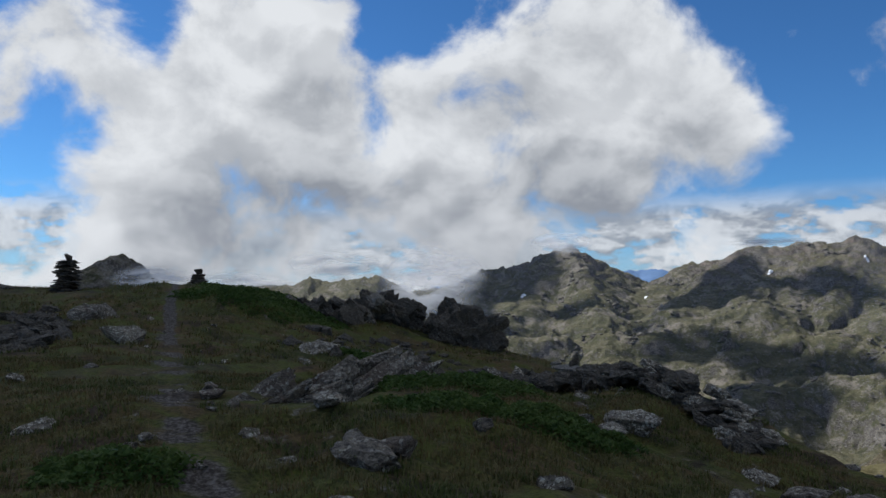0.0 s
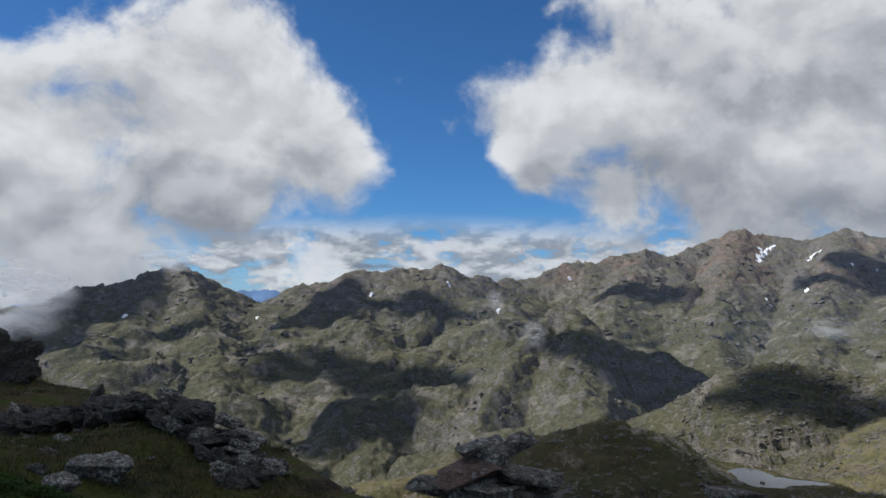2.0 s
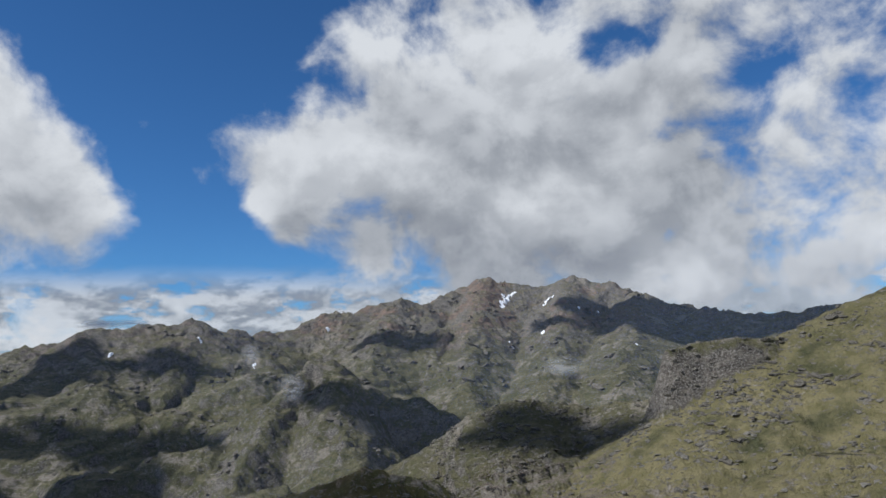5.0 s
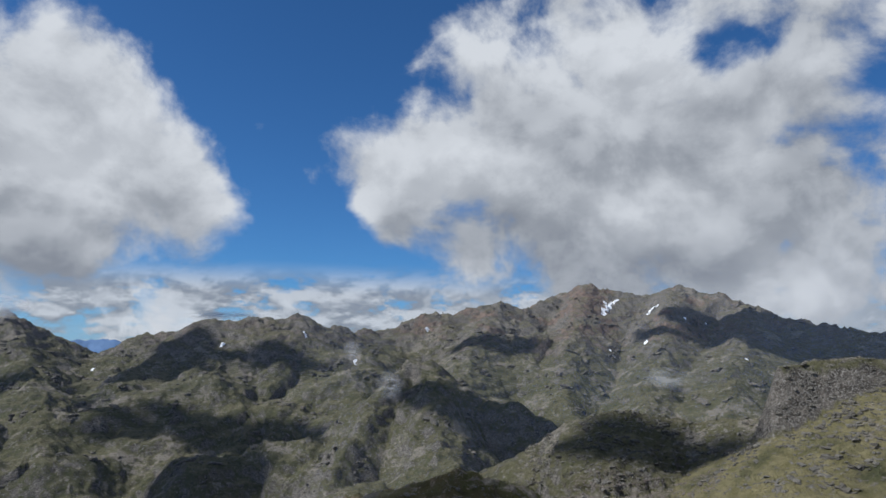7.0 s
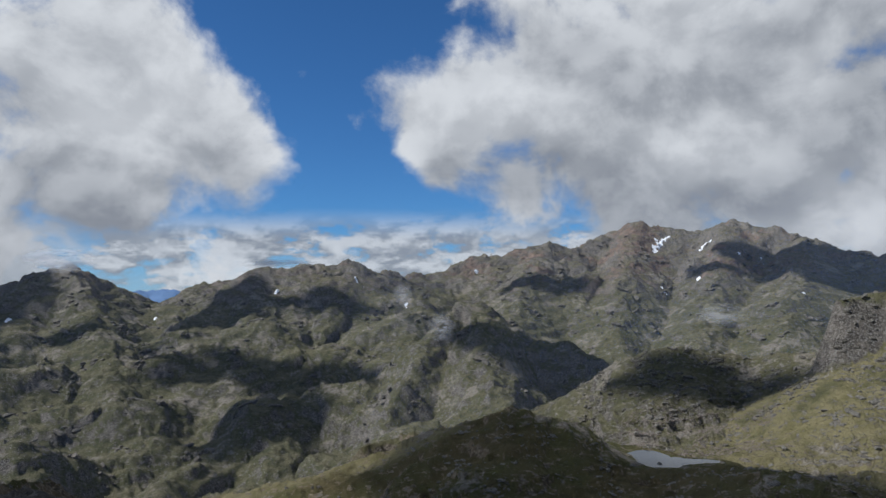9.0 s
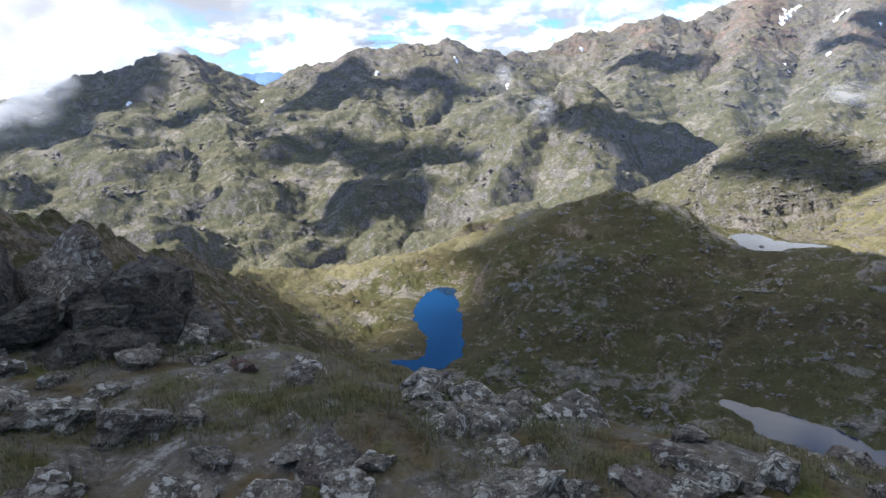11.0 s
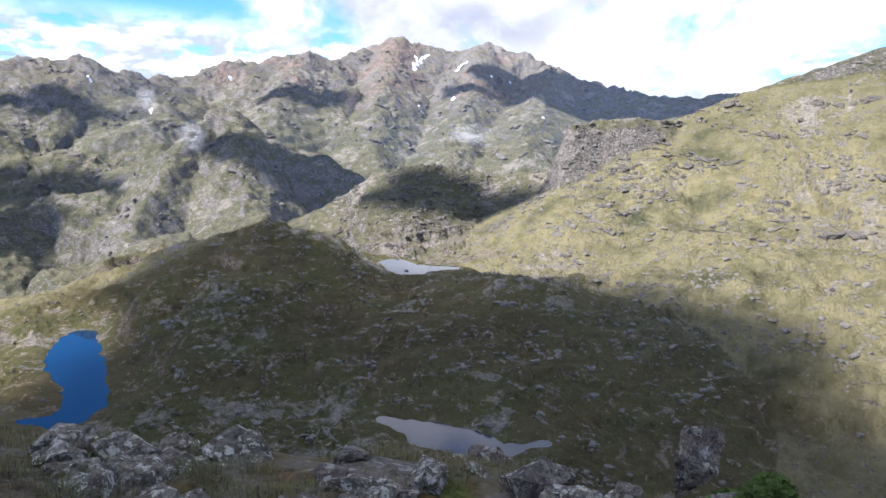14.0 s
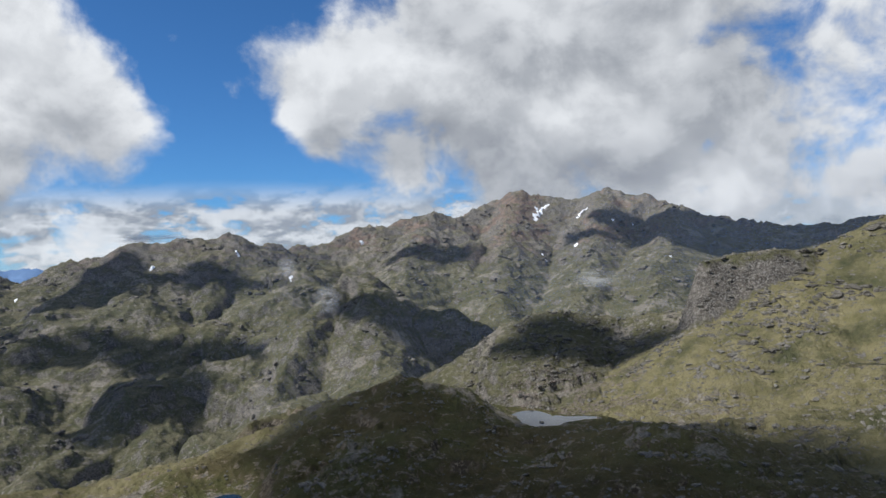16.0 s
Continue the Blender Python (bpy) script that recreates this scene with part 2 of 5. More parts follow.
HILL_B = crest([(59.0, -11.9, 500), (61.9, -12.0, 480)])
RIDGES = [
    ("dark_peak", [DARK_PEAK, *[(s, 24.0) for s in SPURS[:2]], (BENCHES[0], 120.0)], 0.62, 620, 1.0),
    ("flat_peak", [FLAT_PEAK, *[(s, 20.0) for s in SPURS[2:5]], (BENCHES[1], 45.0), (BENCHES[2], 10.0)], 0.62, 620, 1.0),
    ("snow_peak", [SNOW_PEAK, *[(s, 26.0) for s in SPURS[5:]]], 0.60, 720, 1.0),
    ("pyramid", [(PYRAMID, 16.0), (PYRAMID_SPUR, 30.0)], 0.95, 460, 0.9),
    ("left_hill", [LEFT_HILL], 0.8, 300, 0.4),
    ("far_left", [FAR_LEFT], 0.5, 500, 1.0),
    ("blue_range", [BLUE_RANGE], 0.4, 500, 0.8),
    ("knoll", [KNOLL], 0.75, 120, 0.35),
    ("mesa", [MESA], 3.2, 60, 0.2),
    ("right_slope", [RIGHT_SLOPE], 0.76, 280, 0.2),
    ("hill", [HILL, LIP, HILL_B, KNOB], 0.45, 140, 0.12),
    ("left_spur", [LEFT_SPUR], 1.15, 70, 0.12),
]
RIM = [(-90, 44, 0), (-40, 39, 0), (-16, 37, 0), (-8, 38, 0), (1.5, 33, 0), (5.6, 26, 0), (6.3, 18, 0), (6.8, 12.6, 0), (8.4, 9.5, 0), (9.8, 7.2, 0), (11.0, 5.6, 0), (11.6, 3.0, 0), (11.5, -4.0, 0), (8, -25, 0), (-10, -60, 0), (-60, -60, 0), (-120, 20, 0), (-90, 44, 0)]

# Lakes: level, colour, and blobs of bearing, angle and radius
LAKES = {
    "blue": (-160.0, [(28.6, -16.3, 10), (28.1, -17.4, 16), (28.1, -18.4, 17), (28.8, -20.0, 11), (28.5, -21.3, 11), (27.2, -22.2, 9), (25.0, -21.7, 5)]),
    "pond": (-129.0, [(51.9, -11.6, 14), (53.0, -12.2, 17), (54.0, -12.0, 13), (56.6, -11.9, 6)]),
    "upper": (-93.0, [(74.6, -7.75, 3), (76.0, -7.7, 6), (77.2, -7.75, 3)]),
    "side": (-86.0, [(84.4, -6.85, 3), (85.6, -6.8, 5), (86.6, -6.8, 3)]),
    "low": (-147.0, [(51.3, -23.6, 3.5), (53.4, -24.1, 8), (55.8, -24.8, 15), (58.8, -25.3, 12), (61.3, -25.6, 7), (63.3, -25.1, 3.5), (65.0, -24.7, 2)]),
}


def lake_line(name):
    level, blobs = LAKES[name]
    out = []
    for az, el, rad in blobs:
        r = (BASE[2] - level) / math.tan(radians(-el))
        out.append((*spot(az, r), rad))
    return out


def shore(x, y, name):
    """Signed distance to a lake's edge; below nought is water."""
    pts = lake_line(name)
    best = np.full(np.shape(x), 1e9)
    for a, b in zip(pts, pts[1:]):
        ex, ey = b[0] - a[0], b[1] - a[1]
        t = np.clip(((x - a[0]) * ex + (y - a[1]) * ey) / (ex * ex + ey * ey), 0, 1)
        d = np.hypot(x - a[0] - t * ex, y - a[1] - t * ey) - (a[2] + t * (b[2] - a[2]))
        best = np.minimum(best, d)
    return best + 2.5 * perlin(x / 11, y / 11, 4) + 1.0 * perlin(x / 4, y / 4, 6)


def inside(x, y, poly):
    hit = np.zeros(np.shape(x), bool)
    for a, b in zip(poly, poly[1:]):
        cross = ((a[1] > y) != (b[1] > y)) & (x < (b[0] - a[0]) * (y - a[1]) / (b[1] - a[1] + 1e-12) + a[0])
        hit ^= cross
    return hit


def summit(x, y):
    """The rounded summit: it falls to the lookout and rises to the cairns."""
    fall = x * 0.89 + y * 0.45
    p = np.clip(fall, 0, 9)
    z = -0.0165 * p * p - 0.06 * np.clip(fall - 9, 0, 40)
    left = smooth(-x + 0.25 * y, -2, 14)
    z = z + left * (0.9 * smooth(y, 16, 32)) + 0.75 * np.exp(-((x + 7) / 5.0) ** 2 - ((y - 29) / 6.0) ** 2)
    z = z + 0.3 * smooth(y, 14, 30) * smooth(-x + 3, -4, 6)
    z = z + 0.35 * np.exp(-((x - 0.8) / 2.2) ** 2 - ((y - 12) / 2.5) ** 2)
    z = z + 0.26 * np.exp(-((x - 5.7) / 1.3) ** 2 - ((y - 3.8) / 1.1) ** 2)
    z = z + 0.42 * np.exp(-((x - 5.7) / 1.2) ** 2 - ((y - 6.3) / 1.0) ** 2)
    z = z + 0.65 * np.exp(-((x - 4.0) / 2.3) ** 2 - ((y - 15.6) / 3.2) ** 2)
    return z


def land(x, y):
    """Height, the strongest ridge (-1 for none) and masks of rock, scree and red rock."""
    x, y = np.asarray(x, float), np.asarray(y, float)
    dx, dy = x - BASE[0], y - BASE[1]
    r = np.hypot(dx, dy)
    az = np.degrees(np.arctan2(dx, dy))
    # valley and hanging basin
    wx, wy = x + 60 * perlin(x / 400, y / 400, 1), y + 60 * perlin(x / 400, y / 400, 2)
    basin = -168 + 40 * smooth(az, 45, 72) * smooth(r, 380, 620) + 45 * smooth(az, 62, 90) * smooth(r, 250, 600)
    basin = basin + 20 * smooth(az, 10, -10)
    lip_r = 660 + 260 * smooth(az, 44, 56) + 600 * smooth(az, 60, 80)
    valley = -470 + 160 * smooth(az, 40, 60) + 120 * smooth(r, 1400, 2600)
    drop = smooth(r, lip_r - 20, lip_r + 520)
    z = basin * (1 - drop) + valley * drop
    back = np.abs(az - 30) > 100
    z = np.where(back, -250 + 0.0 * r, z)
    top = summit(x, y)
    out = np.zeros(x.shape)
    near = r < 420
    d, _ = line_distance(x[near], y[near], RIM)
    sd = np.where(inside(x[near], y[near], RIM), -d, d)
    out[near] = sd
    out[~near] = r[~near]
    slope = np.where(out > 0, (0.74 + 3.0 * smooth(y, 8, 12) * smooth(x, 1, 5)) * (np.sqrt(out * out + 0.5) - 0.7), 0)
    cone = np.clip(top, -6, 6) * np.where(out > 0, np.exp(-np.maximum(out, 0) / 60), 1) - np.maximum(slope, 0)
    z = np.where(r < 420, np.maximum(cone, z), z)
    owner = np.full(x.shape, -1)
    far = r > 45
    fx, fy = x[far], y[far]
    zf, of = z[far].copy(), owner[far].copy()
    near_crest, run = np.full(zf.shape, 1e9), np.zeros(zf.shape)
    rough = np.full(zf.shape, 0.12)
    for k, (name, lines, steep, most, bumpy) in enumerate(RIDGES):
        best = np.full(zf.shape, -1e9)
        for line in lines:
            line, wide = line if isinstance(line, tuple) else (line, 4.0 if k < 7 else 2.0)
            d, h, along = line_distance(fx, fy, line, True)
            d = d * (1 + 0.25 * perlin(fx / 170, fy / 170, 8))
            if name in ("hill", "left_spur"):
                d = d * (1 + 1.6 * smooth(r[far], 640, 720))
            if name == "mesa":
                d = np.maximum(d - 10.0, 0.0)
            d = np.sqrt(d * d + wide * wide) - wide
            zz = h - steep * d * (0.5 + 0.5 * np.exp(-d / most))
            wins = zz > np.maximum(best, zf)
            near_crest, run = np.where(wins, d, near_crest), np.where(wins, along + 700.0 * k, run)
            best = np.maximum(best, zz)
        k_soft = 3.0 + 15.0 * smooth(r[far], 150, 300) if name == "left_spur" else 4.0 if name in ("knoll", "mesa", "right_slope", "hill", "left_spur", "left_hill") else 12.0
        take = best > zf
        hi, lo = np.maximum(best, zf), np.minimum(best, zf)
        zf = hi + k_soft * np.log1p(np.exp(np.clip((lo - hi) / k_soft, -40, 0)))
        of = np.where(take, k, of)
        rough = np.where(take, bumpy, rough)
    rf = r[far]
    # deep gullies on the far mountains
    big = smooth(rf, 1050, 1500)
    mass_amp = rough * big * (0.18 + 0.82 * smooth(near_crest, 10, 320))
    qx, qy = fx + 70 * perlin(fx / 230, fy / 230, 31), fy + 70 * perlin(fx / 230, fy / 230, 32)
    high = smooth(zf, -120, 160)
    zf = zf + mass_amp * (15 * fbm(qx, qy, 520, 6, 0.52, 11, True) + 17 * fbm(qx, qy, 330, 5, 0.52, 12))
    zf = zf + big * ((4.2 + 3.0 * high) * fbm(fx, fy, 85, 4, 0.66, 15, True) + 3.0 * fbm(fx, fy, 60, 3, 0.55, 16) + 2.8 * fbm(fx, fy, 26, 2, 0.6, 27, True))
    # broken rock bands where the upper slopes steepen
    bands = (zf + 22 * fbm(fx, fy, 240, 3, 0.5, 75)) / 34.0
    rise = bands - np.floor(bands)
    craggy_part = smooth(perlin(fx / 160, fy / 160, 76) + 0.5 * perlin(fx / 50, fy / 50, 77), 0.0, 0.35)
    zf = zf + big * rough * craggy_part * 11.0 * (smooth(rise, 0.55, 0.9) - rise)
    zf = zf + big * rough * (1 - smooth(near_crest, 0, 70)) * (8 * fbm(fx, fy, 60, 3, 0.6, 17) + 5 * fbm(fx, fy, 24, 2, 0.6, 18))
    # gullies that run down from the crests
    bend = 30 * perlin(fx / 140, fy / 140, 33)
    zf = zf + big * rough * smooth(near_crest, 10, 160) * 8.0 * fbm((run + bend) / 130, near_crest / 620, 1.0, 4, 0.55, 35, True)
    # hummocks and ledges nearer by
    mid = (1 - big) * smooth(rf, 45, 160)
    ledge = fbm(fx, fy, 55, 4, 0.55, 21, True)
    craggy = np.select([np.isin(of, (7, 8)), of == 9], [1.4, 0.75], 1.0)
    calm = np.where(np.isin(of, (7, 8, 9)), 0.3 + 0.7 * smooth(near_crest, 15, 130), 1.0)
    rolling = 5.5 + 5.5 * np.isin(of, (-1, 9)) * smooth(np.degrees(np.arctan2(fx - BASE[0], fy - BASE[1])), 56, 66) * smooth(rf, 380, 520)
    zf = zf + mid * craggy * calm * (rolling * fbm(fx, fy, 110, 3, 0.5, 19) + 2.9 * ledge + 1.7 * fbm(fx, fy, 21, 3, 0.6, 25, True) + 0.8 * fbm(fx, fy, 8, 2, 0.6, 23, True))
    # terraces of bedrock on the near hillsides
    ripple = 8 * fbm(fx, fy, 90, 3, 0.5, 71)
    u = (zf + ripple) / 12.0
    part_up = u - np.floor(u)
    stepped = 12.0 * (np.floor(u) + smooth(part_up, 0.62, 0.95)) - ripple
    weight = smooth(perlin(fx / 75, fy / 75, 73) + 0.4 * perlin(fx / 22, fy / 22, 74), -0.08, 0.25) * np.select([np.isin(of, (7, 8)), of == 9, np.isin(of, (-1, 10))], [0.8, 0.28, 0.35], 0.0) * calm
    zf = zf + weight * smooth(rf, 260, 400) * (1 - smooth(rf, 1040, 1120)) * (stepped - zf)
    z[far], owner[far] = zf, of
    # water
    for name, (level, _) in LAKES.items():
        m = (r > 250) & (r < 800)
        s = shore(x[m], y[m], name)
        w = np.exp(-np.maximum(s, 0) ** 2 / (22.0 if name in ("blue", "pond") else 14.0) ** 2)
        target = level + np.where(s > 0, 0.10 * s + 0.3 * np.minimum(s, 1.5), 0.35 * s)
        z[m] = z[m] * (1 - w) + target * w
    # small relief of the summit
    close = r < 160
    cx, cy = x[close], y[close]
    fade = 1 - smooth(r[close], 60, 160)
    z[close] += fade * (0.18 * fbm(cx, cy, 5.0, 3, 0.5, 41) + 0.085 * fbm(cx, cy, 1.2, 3, 0.6, 43) + 0.5 * smooth(out[close], 1, 12) * fbm(cx, cy, 4.0, 4, 0.55, 45, True))
    return z, owner


def ground_z(x, y):
    return float(land(np.array([x]), np.array([y]))[0][0])


# The sheet: rings round the lookout, close together near it
CENTRE = (5.0, 2.5)
rings = [0.02]
while rings[-1] < 4980:
    r = rings[-1]
    rings.append(r + (max(0.03, 0.016 * r) if r < 60 else 0.0066 * r if r < 900 else max(7.6, 0.0026 * r) if r < 3600 else 30))
rings = np.array(rings)
view = np.arange(-36, 98, 0.16)
rest_turns = np.arange(98, 324, 2.0)
turns = np.radians(np.concatenate([view, rest_turns]))
NR, NT = len(rings), len(turns)
gx = CENTRE[0] + rings[:, None] * np.sin(turns)[None, :]
gy = CENTRE[1] + rings[:, None] * np.cos(turns)[None, :]
gz, owner = land(gx.ravel(), gy.ravel())

verts = np.stack([gx.ravel(), gy.ravel(), gz], -1)
i, j = np.meshgrid(np.arange(NR - 1), np.arange(NT), indexing="ij")
jn = (j + 1) % NT
quads = np.stack([i * NT + j, i * NT + jn, (i + 1) * NT + jn, (i + 1) * NT + j], -1).reshape(-1, 4)
quads = quads[:, ::-1]
face_owner = owner[quads[:, 0]]


def mesh_from(name, v, f, material, smooth_shade=True):
    """A mesh of quads from arrays."""
    used, back_index = np.unique(f, return_inverse=True)
    v, f = v[used], back_index.reshape(f.shape)
    me = bpy.data.meshes.new(name)
    me.vertices.add(len(v))
    me.vertices.foreach_set("co", v.astype(np.float32).ravel())
    me.loops.add(f.size)
    me.loops.foreach_set("vertex_index", f.astype(np.int32).ravel())
    me.polygons.add(len(f))
    me.polygons.foreach_set("loop_start", np.arange(0, f.size, f.shape[1], dtype=np.int32))
    me.polygons.foreach_set("use_smooth", np.full(len(f), smooth_shade))
    me.update(calc_edges=True)
    me.materials.append(material)
    return me


def land_material(name, near=False):
    """Alpine turf, bare rock and scree; near adds the worn footpath and the blades' grain."""
    m = bpy.data.materials.new(name)
    m.use_nodes = True
    n = Nodes(m.node_tree)
    geo = n.add("ShaderNodeNewGeometry")
    pos = geo.outputs["Position"]
    up = n.add("ShaderNodeSeparateXYZ", {0: geo.outputs["Normal"]}).outputs["Z"]
    if near:
        mid, small, fine = n.noise(pos, 0.35, 5, 0.6), n.noise(pos, 2.2, 6, 0.68), n.noise(pos, 16.0, 5, 0.7)
        patch = n.noise(pos, 0.9, 4, 0.62, 0.6)
        grass = n.mix(n.step(mid, 0.38, 0.60), (0.055, 0.066, 0.016), (0.115, 0.076, 0.032))
        grass = n.mix(n.step(patch, 0.46, 0.58), grass, (0.088, 0.096, 0.020))
        grass = n.mix(n.math("MULTIPLY", n.step(patch, 0.46, 0.34), 0.85), grass, (0.042, 0.030, 0.019))
        grass = n.mix(n.math("MULTIPLY", n.step(small, 0.50, 0.72), 0.6), grass, (0.155, 0.118, 0.052))
        grass = n.mix(n.step(fine, 0.60, 0.35), grass, n.vec("MULTIPLY", grass, (0.45, 0.45, 0.45)))
        gravel = n.add("ShaderNodeAttribute", attribute_name="gravel").outputs["Fac"]
        chips = n.noise(pos, 7.0, 5, 0.8)
        grass = n.mix(n.math("MULTIPLY", gravel, n.step(small, 0.38, 0.55)), grass, (0.125, 0.105, 0.072))
        rock = n.mix(n.step(fine, 0.35, 0.65), (0.070, 0.060, 0.047), (0.165, 0.146, 0.118))
        rock = n.mix(n.step(chips, 0.54, 0.60), rock, (0.28, 0.265, 0.225))
        rock = n.mix(n.step(chips, 0.46, 0.38), rock, (0.045, 0.042, 0.026))
        stony = n.math("MAXIMUM", n.step(n.math("MULTIPLY_ADD", small, 0.5, up), 1.06, 0.92), n.math("MULTIPLY", n.step(n.math("MULTIPLY_ADD", gravel, 0.12, small), 0.60, 0.68), 0.8))
        trod = n.add("ShaderNodeAttribute", attribute_name="path").outputs["Fac"]
        soil = n.mix(n.step(fine, 0.4, 0.66), (0.042, 0.034, 0.026), (0.165, 0.148, 0.128))
        trod = n.step(n.math("MULTIPLY_ADD", small, 0.9, n.math("ADD", trod, -0.45)), 0.35, 0.62)
        col = n.mix(trod, n.mix(stony, grass, rock), soil)
        bump = n.add("ShaderNodeBump", {"Height": small, "Strength": 0.8, "Distance": 0.12}).outputs[0]
        bump = n.add("ShaderNodeBump", {"Height": fine, "Strength": 0.8, "Distance": 0.03, "Normal": bump}).outputs[0]
    else:
        mid, small, fine = n.noise(pos, 0.011, 8, 0.66), n.noise(pos, 0.06, 8, 0.68), n.noise(pos, 0.5, 6, 0.7)
        grass = n.mix(n.step(mid, 0.40, 0.60), (0.050, 0.056, 0.028), (0.102, 0.099, 0.060))
        grass = n.mix(n.step(small, 0.44, 0.60), grass, (0.071, 0.076, 0.039))
        dry = n.add("ShaderNodeAttribute", attribute_name="dry").outputs["Fac"]
        brown = n.mix(n.step(small, 0.40, 0.60), (0.062, 0.054, 0.020), (0.105, 0.085, 0.040))
        grass = n.mix(dry, grass, n.mix(n.step(mid, 0.42, 0.60), brown, (0.074, 0.077, 0.025)))
        rock = n.mix(n.step(small, 0.35, 0.65), (0.058, 0.052, 0.045), (0.160, 0.140, 0.118))
        rock = n.mix(n.step(fine, 0.48, 0.60), rock, (0.25, 0.235, 0.21))
        scree = n.mix(n.step(fine, 0.35, 0.65), (0.17, 0.15, 0.12), (0.30, 0.27, 0.23))
        red = n.add("ShaderNodeAttribute", attribute_name="red").outputs["Fac"]
        bare = n.add("ShaderNodeAttribute", attribute_name="bare").outputs["Fac"]
        rock = n.mix(n.math("MULTIPLY", red, n.step(n.math("MULTIPLY_ADD", small, 0.3, n.noise(pos, 0.006, 4, 0.6)), 0.62, 0.70)), rock, n.mix(n.step(small, 0.42, 0.6), (0.125, 0.095, 0.078), (0.225, 0.158, 0.122)))
        rock = n.mix(dry, rock, n.vec("MULTIPLY", rock, (1.25, 1.08, 0.82)))
        slope = n.math("ADD", up, n.math("MULTIPLY_ADD", small, 0.8, n.math("MULTIPLY_ADD", mid, 0.7, n.math("MULTIPLY_ADD", fine, 0.35, -0.925))))
        slope = n.math("SUBTRACT", slope, n.math("MULTIPLY", bare, 0.32))
        lush_lit = n.add("ShaderNodeAttribute", attribute_name="lush_lit").outputs["Fac"]
        grass = n.mix(n.math("MULTIPLY", lush_lit, n.step(mid, 0.30, 0.50)), grass, n.mix(n.step(small, 0.4, 0.65), (0.225, 0.198, 0.105), (0.150, 0.136, 0.062)))
        slope = n.math("MULTIPLY_ADD", lush_lit, 0.26, slope)
        ledge = n.noise(n.vec("MULTIPLY", pos, (1.0, 1.0, 2.6)), 0.085, 8, 0.74, 0.5)
        pick = n.math("MULTIPLY_ADD", bare, 0.10, n.math("MULTIPLY_ADD", mid, 0.25, ledge))
        rock = n.mix(n.step(pick, 0.68, 0.80), rock, (0.185, 0.175, 0.152))
        rocky = n.math("MAXIMUM", n.step(slope, 0.88, 0.70), n.step(pick, 0.66, 0.70))
        gentle = n.math("MULTIPLY", n.step(up, 0.80, 0.94), n.math("MULTIPLY", n.step(small, 0.38, 0.56), n.math("MULTIPLY", n.math("SUBTRACT", 1.0, lush_lit), n.math("SUBTRACT", 1.0, dry))))
        col = n.mix(n.math("MULTIPLY", gentle, 0.75), n.mix(rocky, grass, rock), (0.165, 0.146, 0.090))
        loose = n.math("MULTIPLY", n.step(n.math("ADD", mid, n.math("MULTIPLY", small, 0.4)), 0.77, 0.83), n.step(up, 0.62, 0.78))
        col = n.mix(n.math("MULTIPLY", loose, 0.8), col, scree)
        chips = n.noise(pos, 0.22, 6, 0.8)
        soft_turf = n.math("MULTIPLY", n.math("MAXIMUM", lush_lit, n.math("MULTIPLY", dry, 0.8)), n.step(mid, 0.60, 0.46))
        chips = n.math("MULTIPLY_ADD", n.math("ADD", chips, -0.5), n.math("MULTIPLY_ADD", soft_turf, -0.7, 1.0), 0.5)
        col = n.mix(n.math("MULTIPLY", n.step(chips, 0.55, 0.61), 0.75), col, n.mix(rocky, n.vec("MULTIPLY", col, (1.35, 1.32, 1.3)), (0.31, 0.29, 0.25)))
        col = n.mix(n.math("MULTIPLY", n.step(chips, 0.615, 0.645), n.step(mid, 0.40, 0.55)), col, (0.33, 0.31, 0.27))
        col = n.mix(n.math("MULTIPLY", n.step(chips, 0.465, 0.395), 0.8), col, n.vec("MULTIPLY", col, (0.42, 0.43, 0.42)))
        crumbs = n.noise(pos, 0.7, 4, 0.8)
        col = n.mix(n.math("MULTIPLY", dry, n.step(crumbs, 0.61, 0.66)), col, (0.20, 0.18, 0.145))
        bump = n.add("ShaderNodeBump", {"Height": small, "Strength": 1.0, "Distance": 9.0}).outputs[0]
        bump = n.add("ShaderNodeBump", {"Height": n.noise(pos, 0.19, 5, 0.7), "Strength": 1.0, "Distance": 2.6, "Normal": bump}).outputs[0]
        bump = n.add("ShaderNodeBump", {"Height": fine, "Strength": 0.8, "Distance": 1.4, "Normal": bump}).outputs[0]
    b = n.add("ShaderNodeBsdfPrincipled", {"Base Color": col, "Roughness": 0.95, "Specular IOR Level": 0.12, "Normal": bump}).outputs[0]
    n.add("ShaderNodeOutputMaterial", {"Surface": b})
    return m


FOOTPATH = [(2.2, -2.0, 0), (0.4, 2.0, 0), (-1.2, 5.0, 0), (-2.3, 6.8, 0), (-3.2, 8.8, 0), (-4.4, 12, 0), (-5.6, 15, 0), (-9.3, 25, 0), (-11.5, 32, 0)]
LAND, TURF = land_material("alpine_land"), land_material("summit_turf", True)
# Distance haze on the farthest range is put into its base colour.
BLUE = bpy.data.materials.new("painted_haze_blue")
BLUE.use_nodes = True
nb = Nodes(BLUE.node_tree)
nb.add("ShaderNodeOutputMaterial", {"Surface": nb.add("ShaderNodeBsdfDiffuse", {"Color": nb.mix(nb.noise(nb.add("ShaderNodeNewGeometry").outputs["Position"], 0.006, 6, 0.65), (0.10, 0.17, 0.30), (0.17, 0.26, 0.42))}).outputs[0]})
ring_of = np.repeat(np.arange(NR), NT)
face_r = rings[ring_of[quads].min(1)]
face_group = np.where(face_r < 62, -2, face_owner)
pd, _ = line_distance(verts[:, 0], verts[:, 1], FOOTPATH)
pd = pd + 0.16 * perlin(verts[:, 0] / 1.1, verts[:, 1] / 1.1, 62)
